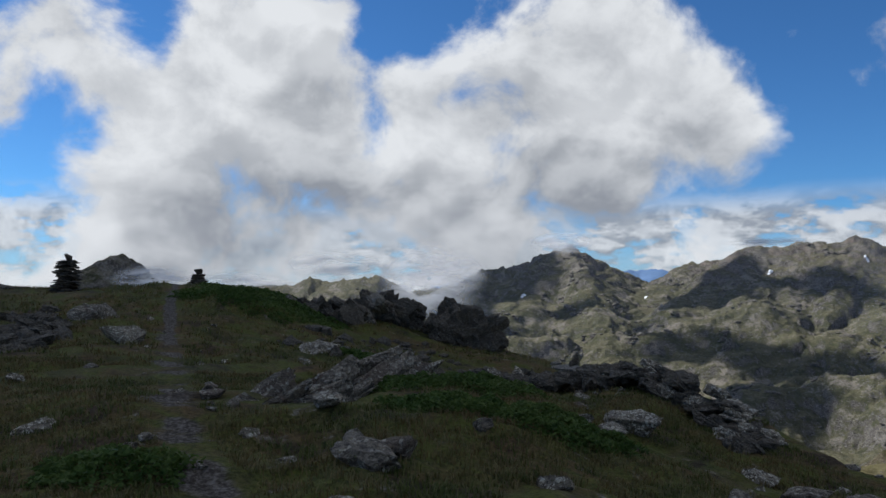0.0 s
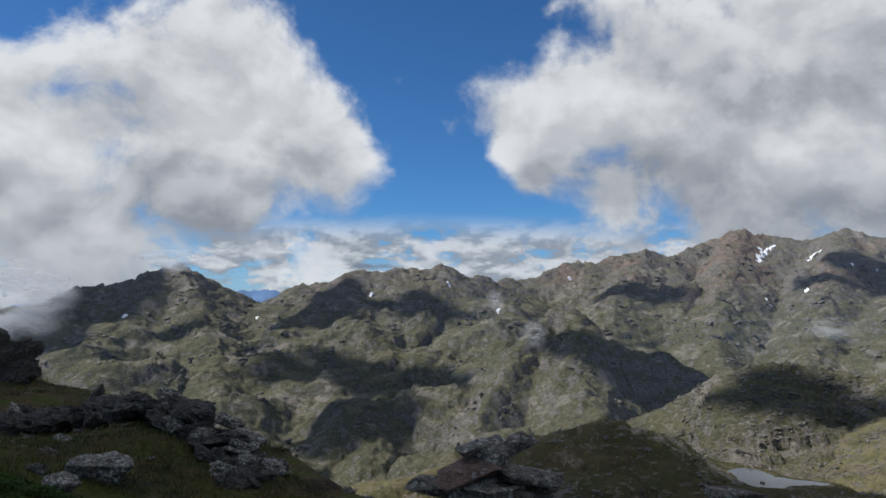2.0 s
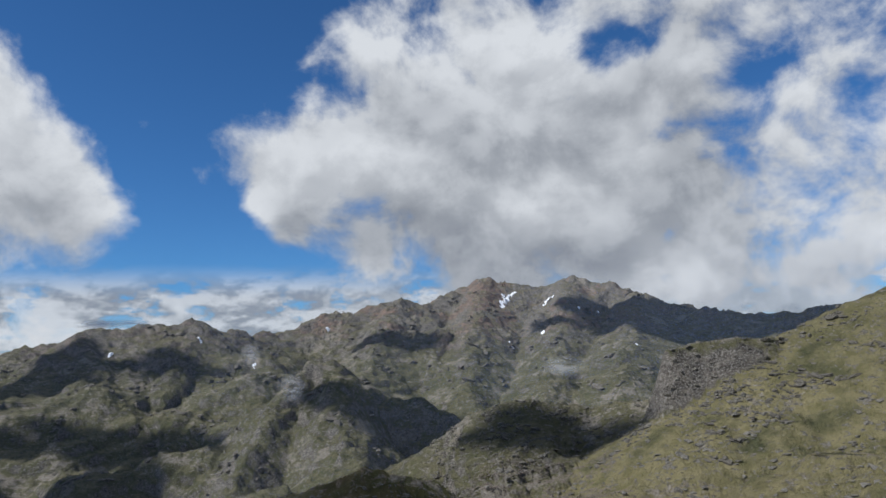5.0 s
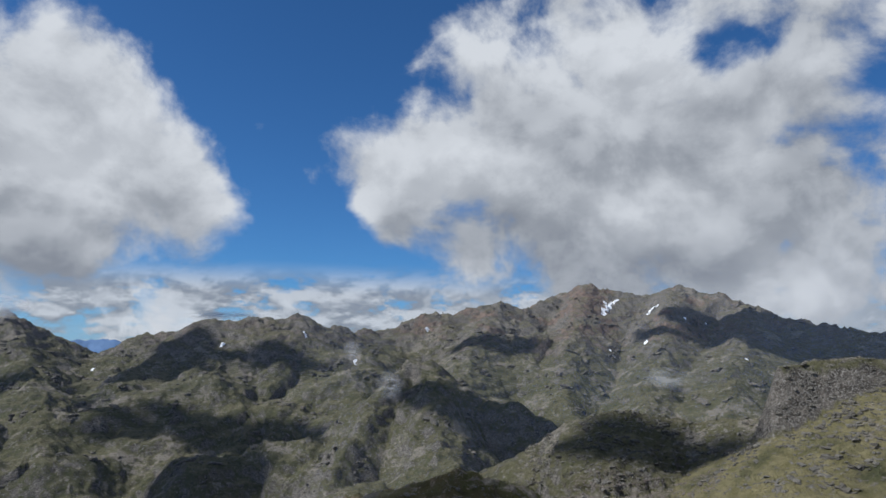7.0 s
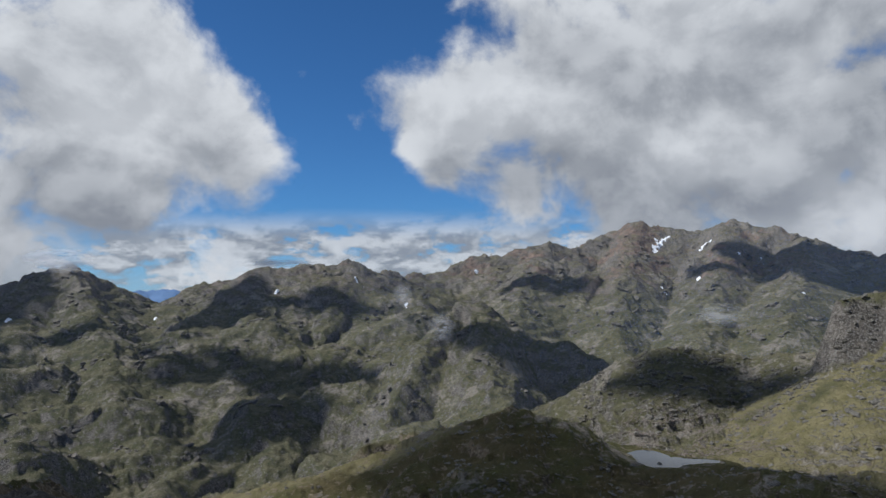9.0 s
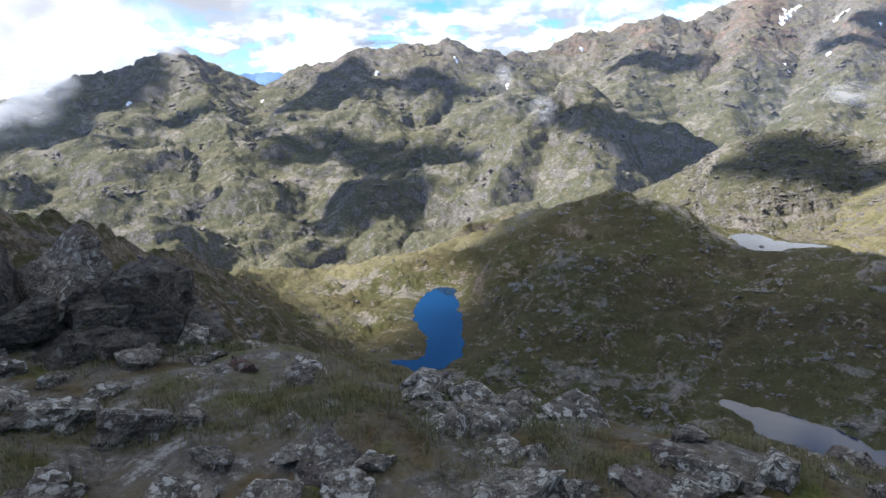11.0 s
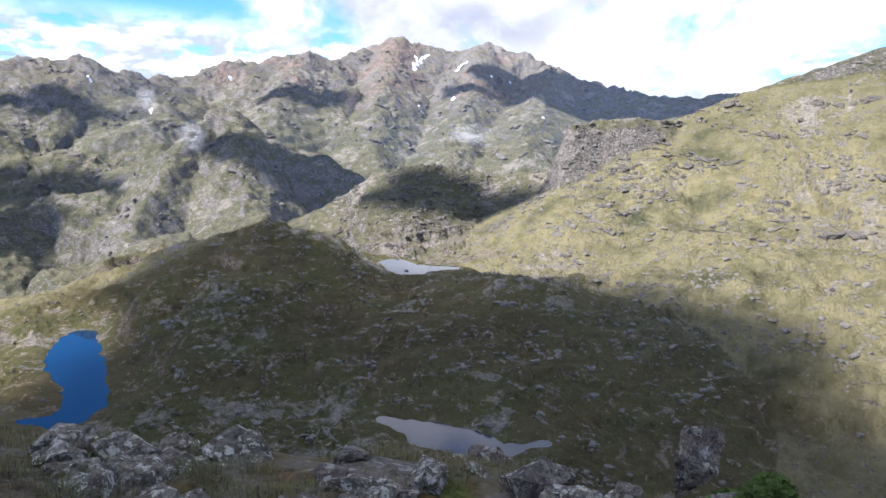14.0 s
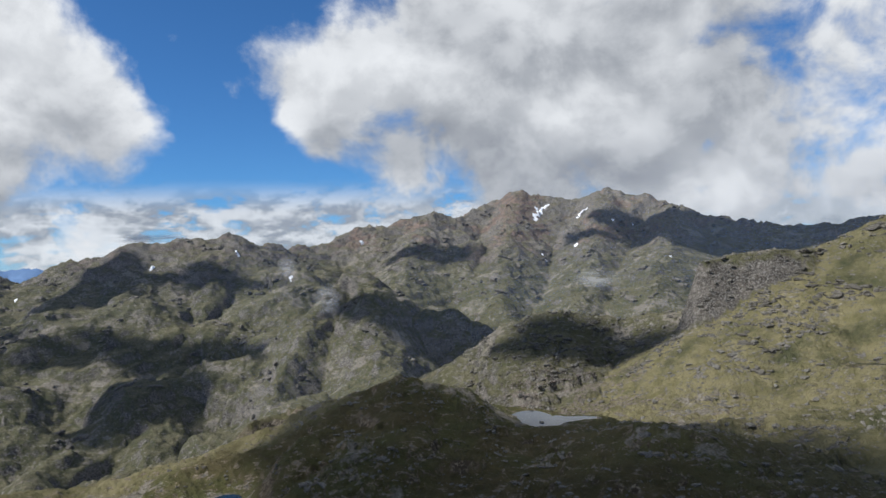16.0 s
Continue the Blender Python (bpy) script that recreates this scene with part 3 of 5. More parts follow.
path_mask = np.clip(1.0 - pd / 0.30, 0, 1) * (np.repeat(rings, NT) < 80)
height_m = verts[:, 2]
red_mask = np.isin(owner, (0, 1, 2)) * smooth(height_m, -60, 140)
bare_mask = np.select([np.isin(owner, (0, 1, 2, 5)), owner == 3, np.isin(owner, (7, 8, 4)), owner == 11], [-0.22 + 0.6 * smooth(height_m, -120, 220), -0.12 + 0 * height_m, 0.02 - 0.30 * (owner == 8), -0.15 + 0 * height_m], -0.12)
bare_mask = np.where((owner == -1) & (np.repeat(rings, NT) < 330), 0.15, bare_mask)
lush_lit_mask = np.isin(owner, (-1, 7, 8, 9, 10)) * (np.repeat(rings, NT) < 1000) * smooth(np.repeat(rings, NT), 150, 400) * np.select([owner == 9, np.isin(owner, (7, 8))], [1.0 - 0.3 * smooth(height_m, -70, 30), 0.22], 0.55 + 0.4 * smooth(np.degrees(np.arctan2(verts[:, 0] - BASE[0], verts[:, 1] - BASE[1])), 50, 62)) * (1 - 0.8 * ((owner == 10) * 1.0))
lush_lit_mask = np.where(np.isin(owner, (0, 1, 2, 3)), 0.12 * (1 - smooth(height_m, -140, 110)), lush_lit_mask)
lush_lit_mask = np.where((owner == -1) & (np.repeat(rings, NT) >= 1000), 0.5, lush_lit_mask)
# Lighter yellow grass colour along the lip paints in its sunlit band.
lip_d, _ = line_distance(verts[:, 0], verts[:, 1], LIP)
lush_lit_mask = np.maximum(lush_lit_mask, 0.95 * (1 - smooth(lip_d, 25, 60)) * (owner == 10))
az_of = np.degrees(np.arctan2(verts[:, 0] - BASE[0], verts[:, 1] - BASE[1]))
red_mask = red_mask * (0.45 + 0.55 * smooth(az_of, 33, 38) * (1 - smooth(az_of, 58, 66)))
gravel_mask = 1 - smooth(np.hypot(verts[:, 0] - 9.0, verts[:, 1] - 5.5), 3.5, 6.5)
ring_r = np.repeat(rings, NT)
dry_mask = np.isin(owner, (-1, 10, 11)) * (1 - smooth(ring_r, 640, 820)) * (1 - 0.8 * smooth(np.degrees(np.arctan2(verts[:, 0] - BASE[0], verts[:, 1] - BASE[1])), 62, 74) * smooth(ring_r, 380, 520))
GROUPS = [
    ("ground", (-2,), "mossy summit turf with a worn stony footpath", "ground", "structure"),
    ("valley", (-1, 9, 10, 11), "grassy stony basin and slopes below the summit", "valley", "structure"),
    ("mountain", (0,), "dark rocky mountain with cloud on its summit", "mountain", ""),
    ("mountain", (1,), "flat-topped grey-green mountain with shaded gullies", "mountain", ""),
    ("mountain", (2,), "high reddish mountain crest with snow patches", "mountain", ""),
    ("mountain", (3,), "steep pyramid-shaped green mountain spur in half shade", "mountain", ""),
    ("hill", (4,), "misty rocky hill behind the stone cairns", "hill", ""),
    ("mountain", (5,), "distant mountain range half hidden in cloud", "mountain", ""),
    ("mountain", (6,), "far mountain range painted haze blue on the horizon", "mountain", ""),
    ("hill", (7, 8), "rocky knoll and flat-topped crag above green basin", "hill", ""),
]
for name, owners, label, category, kind in GROUPS:
    f = quads[np.isin(face_group, owners)]
    if len(f):
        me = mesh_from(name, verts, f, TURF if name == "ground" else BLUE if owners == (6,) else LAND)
        used = np.unique(f)
        for key, values in (("path", path_mask), ("gravel", gravel_mask)) if name == "ground" else (("red", red_mask), ("bare", bare_mask), ("lush_lit", lush_lit_mask), ("dry", dry_mask)):
            me.attributes.new(key, "FLOAT", "POINT").data.foreach_set("value", values[used].astype(np.float32))
        tagged(new(name, me), label, category, kind=kind)


# Clouds over the shoulder that shade parts of the land: bearing, distance and height of what they shade, half widths across and along, turn
def cloud_material(name, clear):
    m = bpy.data.materials.new(name)
    m.use_nodes = True
    n = Nodes(m.node_tree)
    pos = n.add("ShaderNodeNewGeometry").outputs["Position"]
    white = n.mix(n.noise(pos, 0.01, 5), (0.75, 0.77, 0.8), (0.9, 0.9, 0.9))
    b = n.add("ShaderNodeMixShader", {0: 0.55, 1: n.add("ShaderNodeBsdfDiffuse", {"Color": white}).outputs[0], 2: n.add("ShaderNodeBsdfTranslucent", {"Color": white}).outputs[0]}).outputs[0]
    b = n.add("ShaderNodeMixShader", {0: clear, 1: b, 2: n.add("ShaderNodeBsdfTransparent").outputs[0]}).outputs[0]
    n.add("ShaderNodeOutputMaterial", {"Surface": b})
    return m


CLOUDS = {"veil": cloud_material("veil_cloud", 0.46), "thin": cloud_material("thin_cloud", 0.33), "thick": cloud_material("thick_cloud", 0.06)}


def shade_cloud(az, r, z, across, along, turn=0.0, seed=0):
    na, nr = 160, 16
    a = np.linspace(0, 2 * np.pi, na, endpoint=False)
    edge = 1 + 0.40 * fbm(np.cos(a) * 1.1 + seed * 7.1, np.sin(a) * 1.1, 0.9, 5, 0.6, seed)
    v, f = [], []
    for side in (1, -1):
        for k in range(nr):
            q = math.sin(k / (nr - 1) * math.pi / 2)
            lift = math.sqrt(max(0.0, 1 - q * q)) * (0.35 if side > 0 else 0.12) * min(across, along)
            x, y = across * edge * q * np.cos(a), along * edge * q * np.sin(a)
            bump = 1 + 0.5 * fbm(x, y, min(across, along) * 0.5, 4, 0.55, seed + 50)
            v.append(np.stack([x, y, side * lift * bump], -1))
    v = np.concatenate(v)
    for side in range(2):
        for k in range(nr - 1):
            b = (side * nr + k) * na
            for q in range(na):
                ring = (b + q, b + (q + 1) % na, b + na + (q + 1) % na, b + na + q)
                f.append(ring if side == 0 else ring[::-1])
    ob = new("cloud", mesh_from("cloud", v, np.array(f)[:, ::-1], CLOUDS["veil" if r < 200 else "thin" if r < 900 else "thick"]))
    px, py = spot(az, r)
    ob.matrix_world = Matrix.Translation(Vector((px, py, z)) + TO_SUN * 3500) @ pose(0, 0, 0, 0, 0, -az + turn)
    return tagged(ob, "white cumulus cloud drifting before the sun", "cloud", "clouds before the sun")


for k, row in enumerate([
    (8, 160, -100, 360, 395, 0), (46.5, 388, -125, 222, 240, 0), (90, 130, -120, 110, 130, 0), (55, 930, -90, 118, 68, 0),
    (2, 2850, -20, 430, 420, 0), (21, 2480, -60, 260, 150, 20), (28, 2430, -10, 130, 80, 0), (24, 1950, -250, 230, 110, -15),
    (28.5, 1850, -200, 120, 120, 0), (45.5, 1750, -150, 190, 150, 0), (64.5, 2900, 80, 300, 300, 0), (45, 2650, 20, 190, 70, 10), (57, 2800, 90, 130, 60, 0),
    (70.5, 2930, 60, 290, 260, 0), (82, 262, -100, 130, 85, 0), (25.5, 1640, -330, 200, 95, 12), (12, 2350, -160, 120, 50, -10), (-25, 740, 0, 120, 130, 0),
]):
    shade_cloud(*row, seed=k + 1)


def water_material(name, colour, rough):
    m = bpy.data.materials.new(name)
    m.use_nodes = True
    n = Nodes(m.node_tree)
    pos = n.add("ShaderNodeNewGeometry").outputs["Position"]
    ripple = n.add("ShaderNodeBump", {"Height": n.noise(pos, 0.8, 4, 0.6), "Strength": 0.06, "Distance": 0.3}).outputs[0]
    b = n.add("ShaderNodeBsdfPrincipled", {"Base Color": (*colour, 1), "Roughness": rough, "IOR": 1.33, "Normal": ripple}).outputs[0]
    n.add("ShaderNodeOutputMaterial", {"Surface": b})
    return m


def lake(name, label, material):
    level = LAKES[name][0]
    pts = np.array(lake_line(name))
    lo, hi = pts[:, :2].min(0) - 30, pts[:, :2].max(0) + 30
    xs, ys = np.arange(lo[0], hi[0], 2.0), np.arange(lo[1], hi[1], 2.0)
    X, Y = np.meshgrid(xs, ys, indexing="ij")
    near = shore(X.ravel(), Y.ravel(), name) < 6
    v = np.stack([X.ravel(), Y.ravel(), np.full(X.size, level)], -1)
    a, b = np.meshgrid(np.arange(len(xs) - 1), np.arange(len(ys) - 1), indexing="ij")
    f = np.stack([a * len(ys) + b, (a + 1) * len(ys) + b, (a + 1) * len(ys) + b + 1, a * len(ys) + b + 1], -1).reshape(-1, 4)
    f = f[near[f].all(1)]
    ob = new("lake", mesh_from("lake", v, f, material))
    return tagged(ob, label, "lake")


lake("blue", "deep blue mountain lake in a grassy hollow", water_material("deep_water", (0.003, 0.025, 0.066), 0.06))
lake("pond", "pale shallow pond with a tiny islet", water_material("pond_water", (0.05, 0.06, 0.07), 0.08))
DARK_WATER = water_material("dark_water", (0.012, 0.016, 0.014), 0.1)
lake("upper", "thin dark tarn on the sunny plateau", DARK_WATER)
lake("side", "small dark tarn under the hillside", DARK_WATER)
lake("low", "narrow grey tarn between mossy rock ledges", water_material("tarn_water", (0.02, 0.03, 0.05), 0.08))


# ---- rocks, cairns and plants of the summit ----
def rock_material(name, dark, pale, lichen, spots, fleck=(0.44, 0.42, 0.37), warm=(0.14, 0.085, 0.06), rust=0.0):
    m = bpy.data.materials.new(name)
    m.use_nodes = True
    n = Nodes(m.node_tree)
    pos = n.add("ShaderNodeNewGeometry").outputs["Position"]
    chance = n.add("ShaderNodeObjectInfo").outputs["Random"]
    where = n.vec("ADD", pos, n.scaled((7.0, 3.0, 5.0), chance))
    broad, grain, fine = n.noise(where, 2.0, 5, 0.6), n.noise(n.vec("MULTIPLY", where, (1.0, 1.0, 2.2)), 11.0, 8, 0.75), n.noise(where, 90.0, 4, 0.75)
    col = n.mix(n.step(grain, 0.38, 0.62), dark, pale)
    col = n.mix(n.math("MULTIPLY", n.step(broad, 0.45, 0.6), 0.4), col, dark)
    col = n.mix(n.math("MULTIPLY", n.step(n.math("ADD", broad, n.math("MULTIPLY", chance, 0.35)), 0.72, 0.82), rust), col, warm)
    patch = n.noise(n.vec("ADD", where, (4.0, 1.0, 9.0)), 17.0, 8, 0.8, 0.6)
    col = n.mix(n.step(patch, 0.565 - spots, 0.60 - spots), col, lichen)
    dots = n.add("ShaderNodeTexVoronoi", {"Vector": n.vec("ADD", where, n.scaled(n.add("ShaderNodeTexNoise", {"Vector": where, "Scale": 20.0, "Detail": 4.0}).outputs["Color"], 0.09)), "Scale": 15.0, "Randomness": 1.0})
    crust = n.math("MULTIPLY", n.step(dots.outputs["Distance"], 0.42, 0.34), n.step(n.add("ShaderNodeSeparateXYZ", {0: dots.outputs["Color"]}).outputs["X"], 0.62 - spots * 5, 0.64 - spots * 5))
    col = n.mix(n.math("MULTIPLY", crust, 0.85), col, lichen)
    moss = n.noise(n.vec("ADD", where, (1.0, 6.0, 2.0)), 24.0, 5, 0.75)
    col = n.mix(n.math("MULTIPLY", n.step(moss, 0.60, 0.65), 0.8), col, (0.15, 0.15, 0.055))
    speck = n.noise(where, 55.0, 4, 0.75)
    col = n.mix(n.math("MULTIPLY", n.step(speck, 0.60, 0.65), 0.8), col, fleck)
    col = n.mix(n.step(speck, 0.43, 0.37), col, (0.03, 0.026, 0.02))
    col = n.mix(n.step(fine, 0.3, 0.7), n.vec("MULTIPLY", col, (0.65, 0.65, 0.65)), col)
    bump = n.add("ShaderNodeBump", {"Height": grain, "Strength": 0.9, "Distance": 0.05}).outputs[0]
    bump = n.add("ShaderNodeBump", {"Height": fine, "Strength": 0.6, "Distance": 0.008, "Normal": bump}).outputs[0]
    b = n.add("ShaderNodeBsdfPrincipled", {"Base Color": col, "Roughness": 0.9, "Specular IOR Level": 0.25, "Normal": bump}).outputs[0]
    n.add("ShaderNodeOutputMaterial", {"Surface": b})
    return m


SCHIST = rock_material("grey_schist", (0.064, 0.053, 0.040), (0.28, 0.24, 0.185), (0.44, 0.41, 0.33), 0.0, rust=0.3)
LICHENED = rock_material("lichen_rock", (0.085, 0.070, 0.050), (0.32, 0.275, 0.205), (0.62, 0.58, 0.47), 0.02)
YELLOW = rock_material("yellow_lichen_rock", (0.07, 0.062, 0.05), (0.25, 0.225, 0.175), (0.38, 0.39, 0.11), 0.04)
RUSTY = rock_material("rusty_slab", (0.12, 0.072, 0.052), (0.31, 0.185, 0.13), (0.34, 0.31, 0.26), -0.03, rust=1.0)
DARKROCK = rock_material("dark_crag", (0.036, 0.030, 0.023), (0.155, 0.133, 0.102), (0.20, 0.19, 0.16), -0.03, fleck=(0.22, 0.21, 0.18))


def link(name, bm, material, parent=None, label="", at=None, flat=True):
    me = bpy.data.meshes.new(name)
    bm.to_mesh(me)
    bm.free()
    me.materials.append(material)
    if not flat:
        me.polygons.foreach_set("use_smooth", np.full(len(me.polygons), True))
    ob = new(name, me)
    if parent is not None:
        ob.parent = parent
    if at is not None:
        ob.matrix_basis = at
    if label:
        tagged(ob, label)
    return ob


def chunk(p):
    """One number for each cell of a broken pattern."""
    return noise.noise(noise.voronoi(p)[1][0] * 4.7)


def rock(size, seed, points=16, cuts=0, rough=0.05, boxy=0.5):
    """A broken block: the hull of random points in a rounded box, split and roughened."""
    rg = random.Random(seed)
    bm = bmesh.new()
    for _ in range(points):
        d = Vector((rg.gauss(0, 1), rg.gauss(0, 1), rg.gauss(0, 1))).normalized()
        big = max(abs(c) for c in d)
        d = d * (1 - boxy) + d / big * boxy * 0.9
        bm.verts.new((d.x * size[0] / 2, d.y * size[1] / 2, d.z * size[2] / 2))
    hull = bmesh.ops.convex_hull(bm, input=bm.verts[:])
    loose = [v for v in bm.verts if not v.link_faces]
    bmesh.ops.delete(bm, geom=loose, context="VERTS")
    if cuts:
        bmesh.ops.subdivide_edges(bm, edges=bm.edges[:], cuts=cuts, use_grid_fill=True)
        bmesh.ops.triangulate(bm, faces=bm.faces[:])
        mean = (size[0] + size[1] + size[2]) / 3
        off = Vector((seed * 1.7, seed * 0.9, seed * 2.3))
        for v in bm.verts:
            p = v.co / mean * 2.3
            p = Vector((p.x, p.y, p.z * 1.7)) + off
            n = 1.7 * chunk(p * 0.8) + 1.1 * chunk(p * 2.0) + 0.35 * chunk(p * 5.1) + 0.15 * noise.noise(p * 9)
            v.co += v.co.normalized() * mean * rough * n
    bmesh.ops.recalc_face_normals(bm, faces=bm.faces[:])
    return bm


def rest(x, y, sink=0.0):
    return (x, y, ground_z(x, y) - sink)


def from_start(az, r):
    """A place at a bearing and distance from where the walk begins."""
    return r * math.sin(radians(az)), r * math.cos(radians(az))


def boulder(x, y, size, seed, material, label, sink=0.25, cuts=4, turn=0.0, tilt=(0, 0), name="boulder", group="", rough=0.06, top=None, points=18):
    z = (top - size[2] / 2) if top is not None else ground_z(x, y) + size[2] * (0.5 - sink)
    ob = link(name, rock(size, seed, points, cuts, rough), material, at=pose(x, y, z, tilt[0], tilt[1], turn))
    return tagged(ob, label, name, group)


def outcrop(spine, seed, material, label, count, slab, dip, spread=0.5, top_material=None):
    """Bedrock that breaks through the turf: slabs with one dip along a line of places with top heights."""
    rg = random.Random(seed)
    base = new("rock_outcrop")
    mid = spine[len(spine) // 2]
    base.location = rest(mid[0], mid[1])
    tagged(base, label, "rock outcrop")
    bpy.context.view_layer.update()
    inv = Matrix.Translation(base.location).inverted()
    for k in range(count):
        u = (k + rg.random()) / count * (len(spine) - 1)
        i = min(int(u), len(spine) - 2)
        a, b, t = spine[i], spine[i + 1], u - i
        x = a[0] + (b[0] - a[0]) * t + rg.uniform(-spread, spread)
        y = a[1] + (b[1] - a[1]) * t + rg.uniform(-spread, spread)
        top = a[2] + (b[2] - a[2]) * t
        g = ground_z(x, y)
        high = max(0.25, (top - g) * rg.uniform(0.55, 1.0))
        size = (slab[0] * rg.uniform(0.6, 1.4), slab[1] * rg.uniform(0.6, 1.4), slab[2] * rg.uniform(0.6, 1.3))
        turn = dip[2] + rg.uniform(-18, 18)
        m = inv @ pose(x, y, g + high - size[2] * 0.6 - abs(math.sin(radians(dip[0]))) * size[1] * 0.25, dip[0] + rg.uniform(-18, 18), dip[1] + rg.uniform(-18, 18), turn)
        link("slab", rock(size, seed * 100 + k, 15, 4, 0.10, 0.6), material if rg.random() < 0.8 or top_material is None else top_material, base, at=m)
    return base


def cairn(x, y, high, wide, seed, label, taper=0.55):
    """A stack of flat stones laid in courses with an upright stone on top."""
    rg = random.Random(seed)
    base = new("cairn")
    base.location = rest(x, y)
    tagged(base, label, "cairn", "cairns on the ridge")
    z = -0.1
    while z < high * 0.76:
        q = max(0.0, z / high)
        w = wide * (1 - taper * q) * rg.uniform(0.92, 1.08)
        t = rg.uniform(0.08, 0.13)
        a = rg.uniform(0, 360)
        for k in range(4):
            off = w * 0.22
            link("stone", rock((w * rg.uniform(0.55, 0.7), w * rg.uniform(0.45, 0.6), t * 1.25), seed * 50 + int(z * 100) * 5 + k, 13, 0, boxy=0.7), DARKROCK, base, at=pose(off * math.cos(radians(a + 90 * k)), off * math.sin(radians(a + 90 * k)), z + t / 2, rg.uniform(-6, 6), rg.uniform(-6, 6), rg.uniform(0, 360)))
        z += t * 0.9
    link("top_stone", rock((wide * 0.28, wide * 0.2, high * 0.30), seed * 9, 12, 0), DARKROCK, base, at=pose(0, 0, z + high * 0.10, 6, -8, 20))
    return base


cairn(*from_start(-27.2, 33), 1.7, 1.3, 3, "tall cairn of stacked dark flat stones", 0.4)
cairn(*from_start(-18.5, 35.5), 1.2, 1.5, 4, "small pointed cairn of dark stones on the ridge", 0.75)

# outcrops round the rim
outcrop([(0.9, 19.6, -0.65), (3.0, 17.6, -0.40), (4.4, 15.7, -0.02), (5.1, 14.2, -0.45), (5.4, 12.5, -1.05)], 11, DARKROCK, "dark layered rock outcrop at the edge of the turf", 130, (0.62, 0.5, 0.30), (14, 8, 30), 0.5, LICHENED)
outcrop([(-2.6, 9.6, 0.35), (-2.0, 11.5, 0.45), (-1.4, 14, 0.45), (-0.9, 17, 0.35)], 12, SCHIST, "tilted grey schist rib in the grass", 40, (0.34, 1.8, 0.62), (26, 40, -26), 0.5, LICHENED)
outcrop([(-5.6, 27, 1.25), (-4.0, 28, 1.25), (-2.4, 30, 1.3), (-1.0, 31, 0.9)], 13, DARKROCK, "row of upright broken slabs along the rim", 30, (1.1, 0.8, 1.2), (12, 30, 10), 0.7, SCHIST)
outcrop([(-12.6, 22.5, 0.85), (-11.6, 20.5, 0.62), (-10.6, 18.4, 0.46), (-9.9, 16.4, 0.36)], 14, DARKROCK, "dark stony bank beside the footpath", 44, (0.8, 0.7, 0.4), (10, 6, 20), 0.9)
boulder(1.0, 29.5, (3.2, 2.4, 3.2), 21, DARKROCK, "massive dark rock block on the rim", cuts=9, turn=15, top=0.80, rough=0.11, points=26)
boulder(-0.4, 30.6, (1.2, 1.1, 1.9), 22, DARKROCK, "upright dark block beside the massive rock", cuts=6, turn=40, top=0.25, rough=0.1)
boulder(-2.6, 31.0, (1.9, 1.3, 2.2), 23, DARKROCK, "dark pointed crag at the end of the slabs", cuts=7, turn=-20, top=1.25, rough=0.1)

# stones piled beside the way
def rock_pile(x, y, rows, label, seed, scale=1.0):
    base = new("rock_pile")
    base.location = rest(x, y)
    tagged(base, label, "rock pile")
    for k, (dx, dy, dz, sx, sy, sz, rx, ry, rz, mat) in enumerate(rows):
        q = scale
        link("slab" if sz < 0.2 else "rock", rock((sx * q, sy * q, sz * q), seed + k, 20, 6, 0.03 if sz < 0.2 else 0.075, 0.8 if sz < 0.2 else 0.6), mat, base, at=pose(dx * q, dy * q, dz * q, rx, ry, rz))
    return base


rock_pile(5.62, 6.3, [
    (0.0, 0.1, 0.28, 1.25, 1.0, 0.75, 0, 0, 20, LICHENED), (0.60, -0.15, 0.12, 0.9, 0.8, 0.55, 5, 12, 50, LICHENED), (-0.55, -0.1, 0.2, 0.7, 0.6, 0.6, -5, 0, 0, SCHIST), (0.25, -0.4, 0.2, 0.6, 0.45, 0.5, 0, 10, 15, LICHENED),
    (-0.30, -0.12, 0.70, 0.72, 0.5, 0.17, 6, -8, 10, RUSTY), (0.26, -0.2, 0.66, 0.75, 0.55, 0.16, -4, 6, -20, SCHIST), (0.12, 0.1, 0.82, 0.5, 0.4, 0.17, 8, -16, 30, LICHENED),
    (0.36, 0.05, 0.88, 0.44, 0.3, 0.16, 4, -22, -15, SCHIST), (-0.46, 0.1, 0.58, 0.6, 0.4, 0.16, 0, 5, -30, SCHIST), (-0.12, 0.02, 0.90, 0.36, 0.28, 0.13, 0, -12, 0, LICHENED), (-0.05, -0.3, 0.55, 0.7, 0.3, 0.14, 0, 3, 8, SCHIST), (0.5, -0.1, 0.52, 0.5, 0.4, 0.15, 0, 12, 40, SCHIST),
    (-0.85, -0.35, 0.10, 0.32, 0.3, 0.34, 0, 10, 0, LICHENED), (0.1, -0.85, 0.1, 0.4, 0.35, 0.3, 0, 0, 40, LICHENED), (0.95, 0.1, 0.1, 0.5, 0.45, 0.4, 0, 0, 10, SCHIST), (-0.4, -0.6, 0.12, 0.42, 0.35, 0.34, 10, 0, 70, SCHIST)],
    "pile of grey and rusty slabs on a lichened boulder", 300, 0.98)
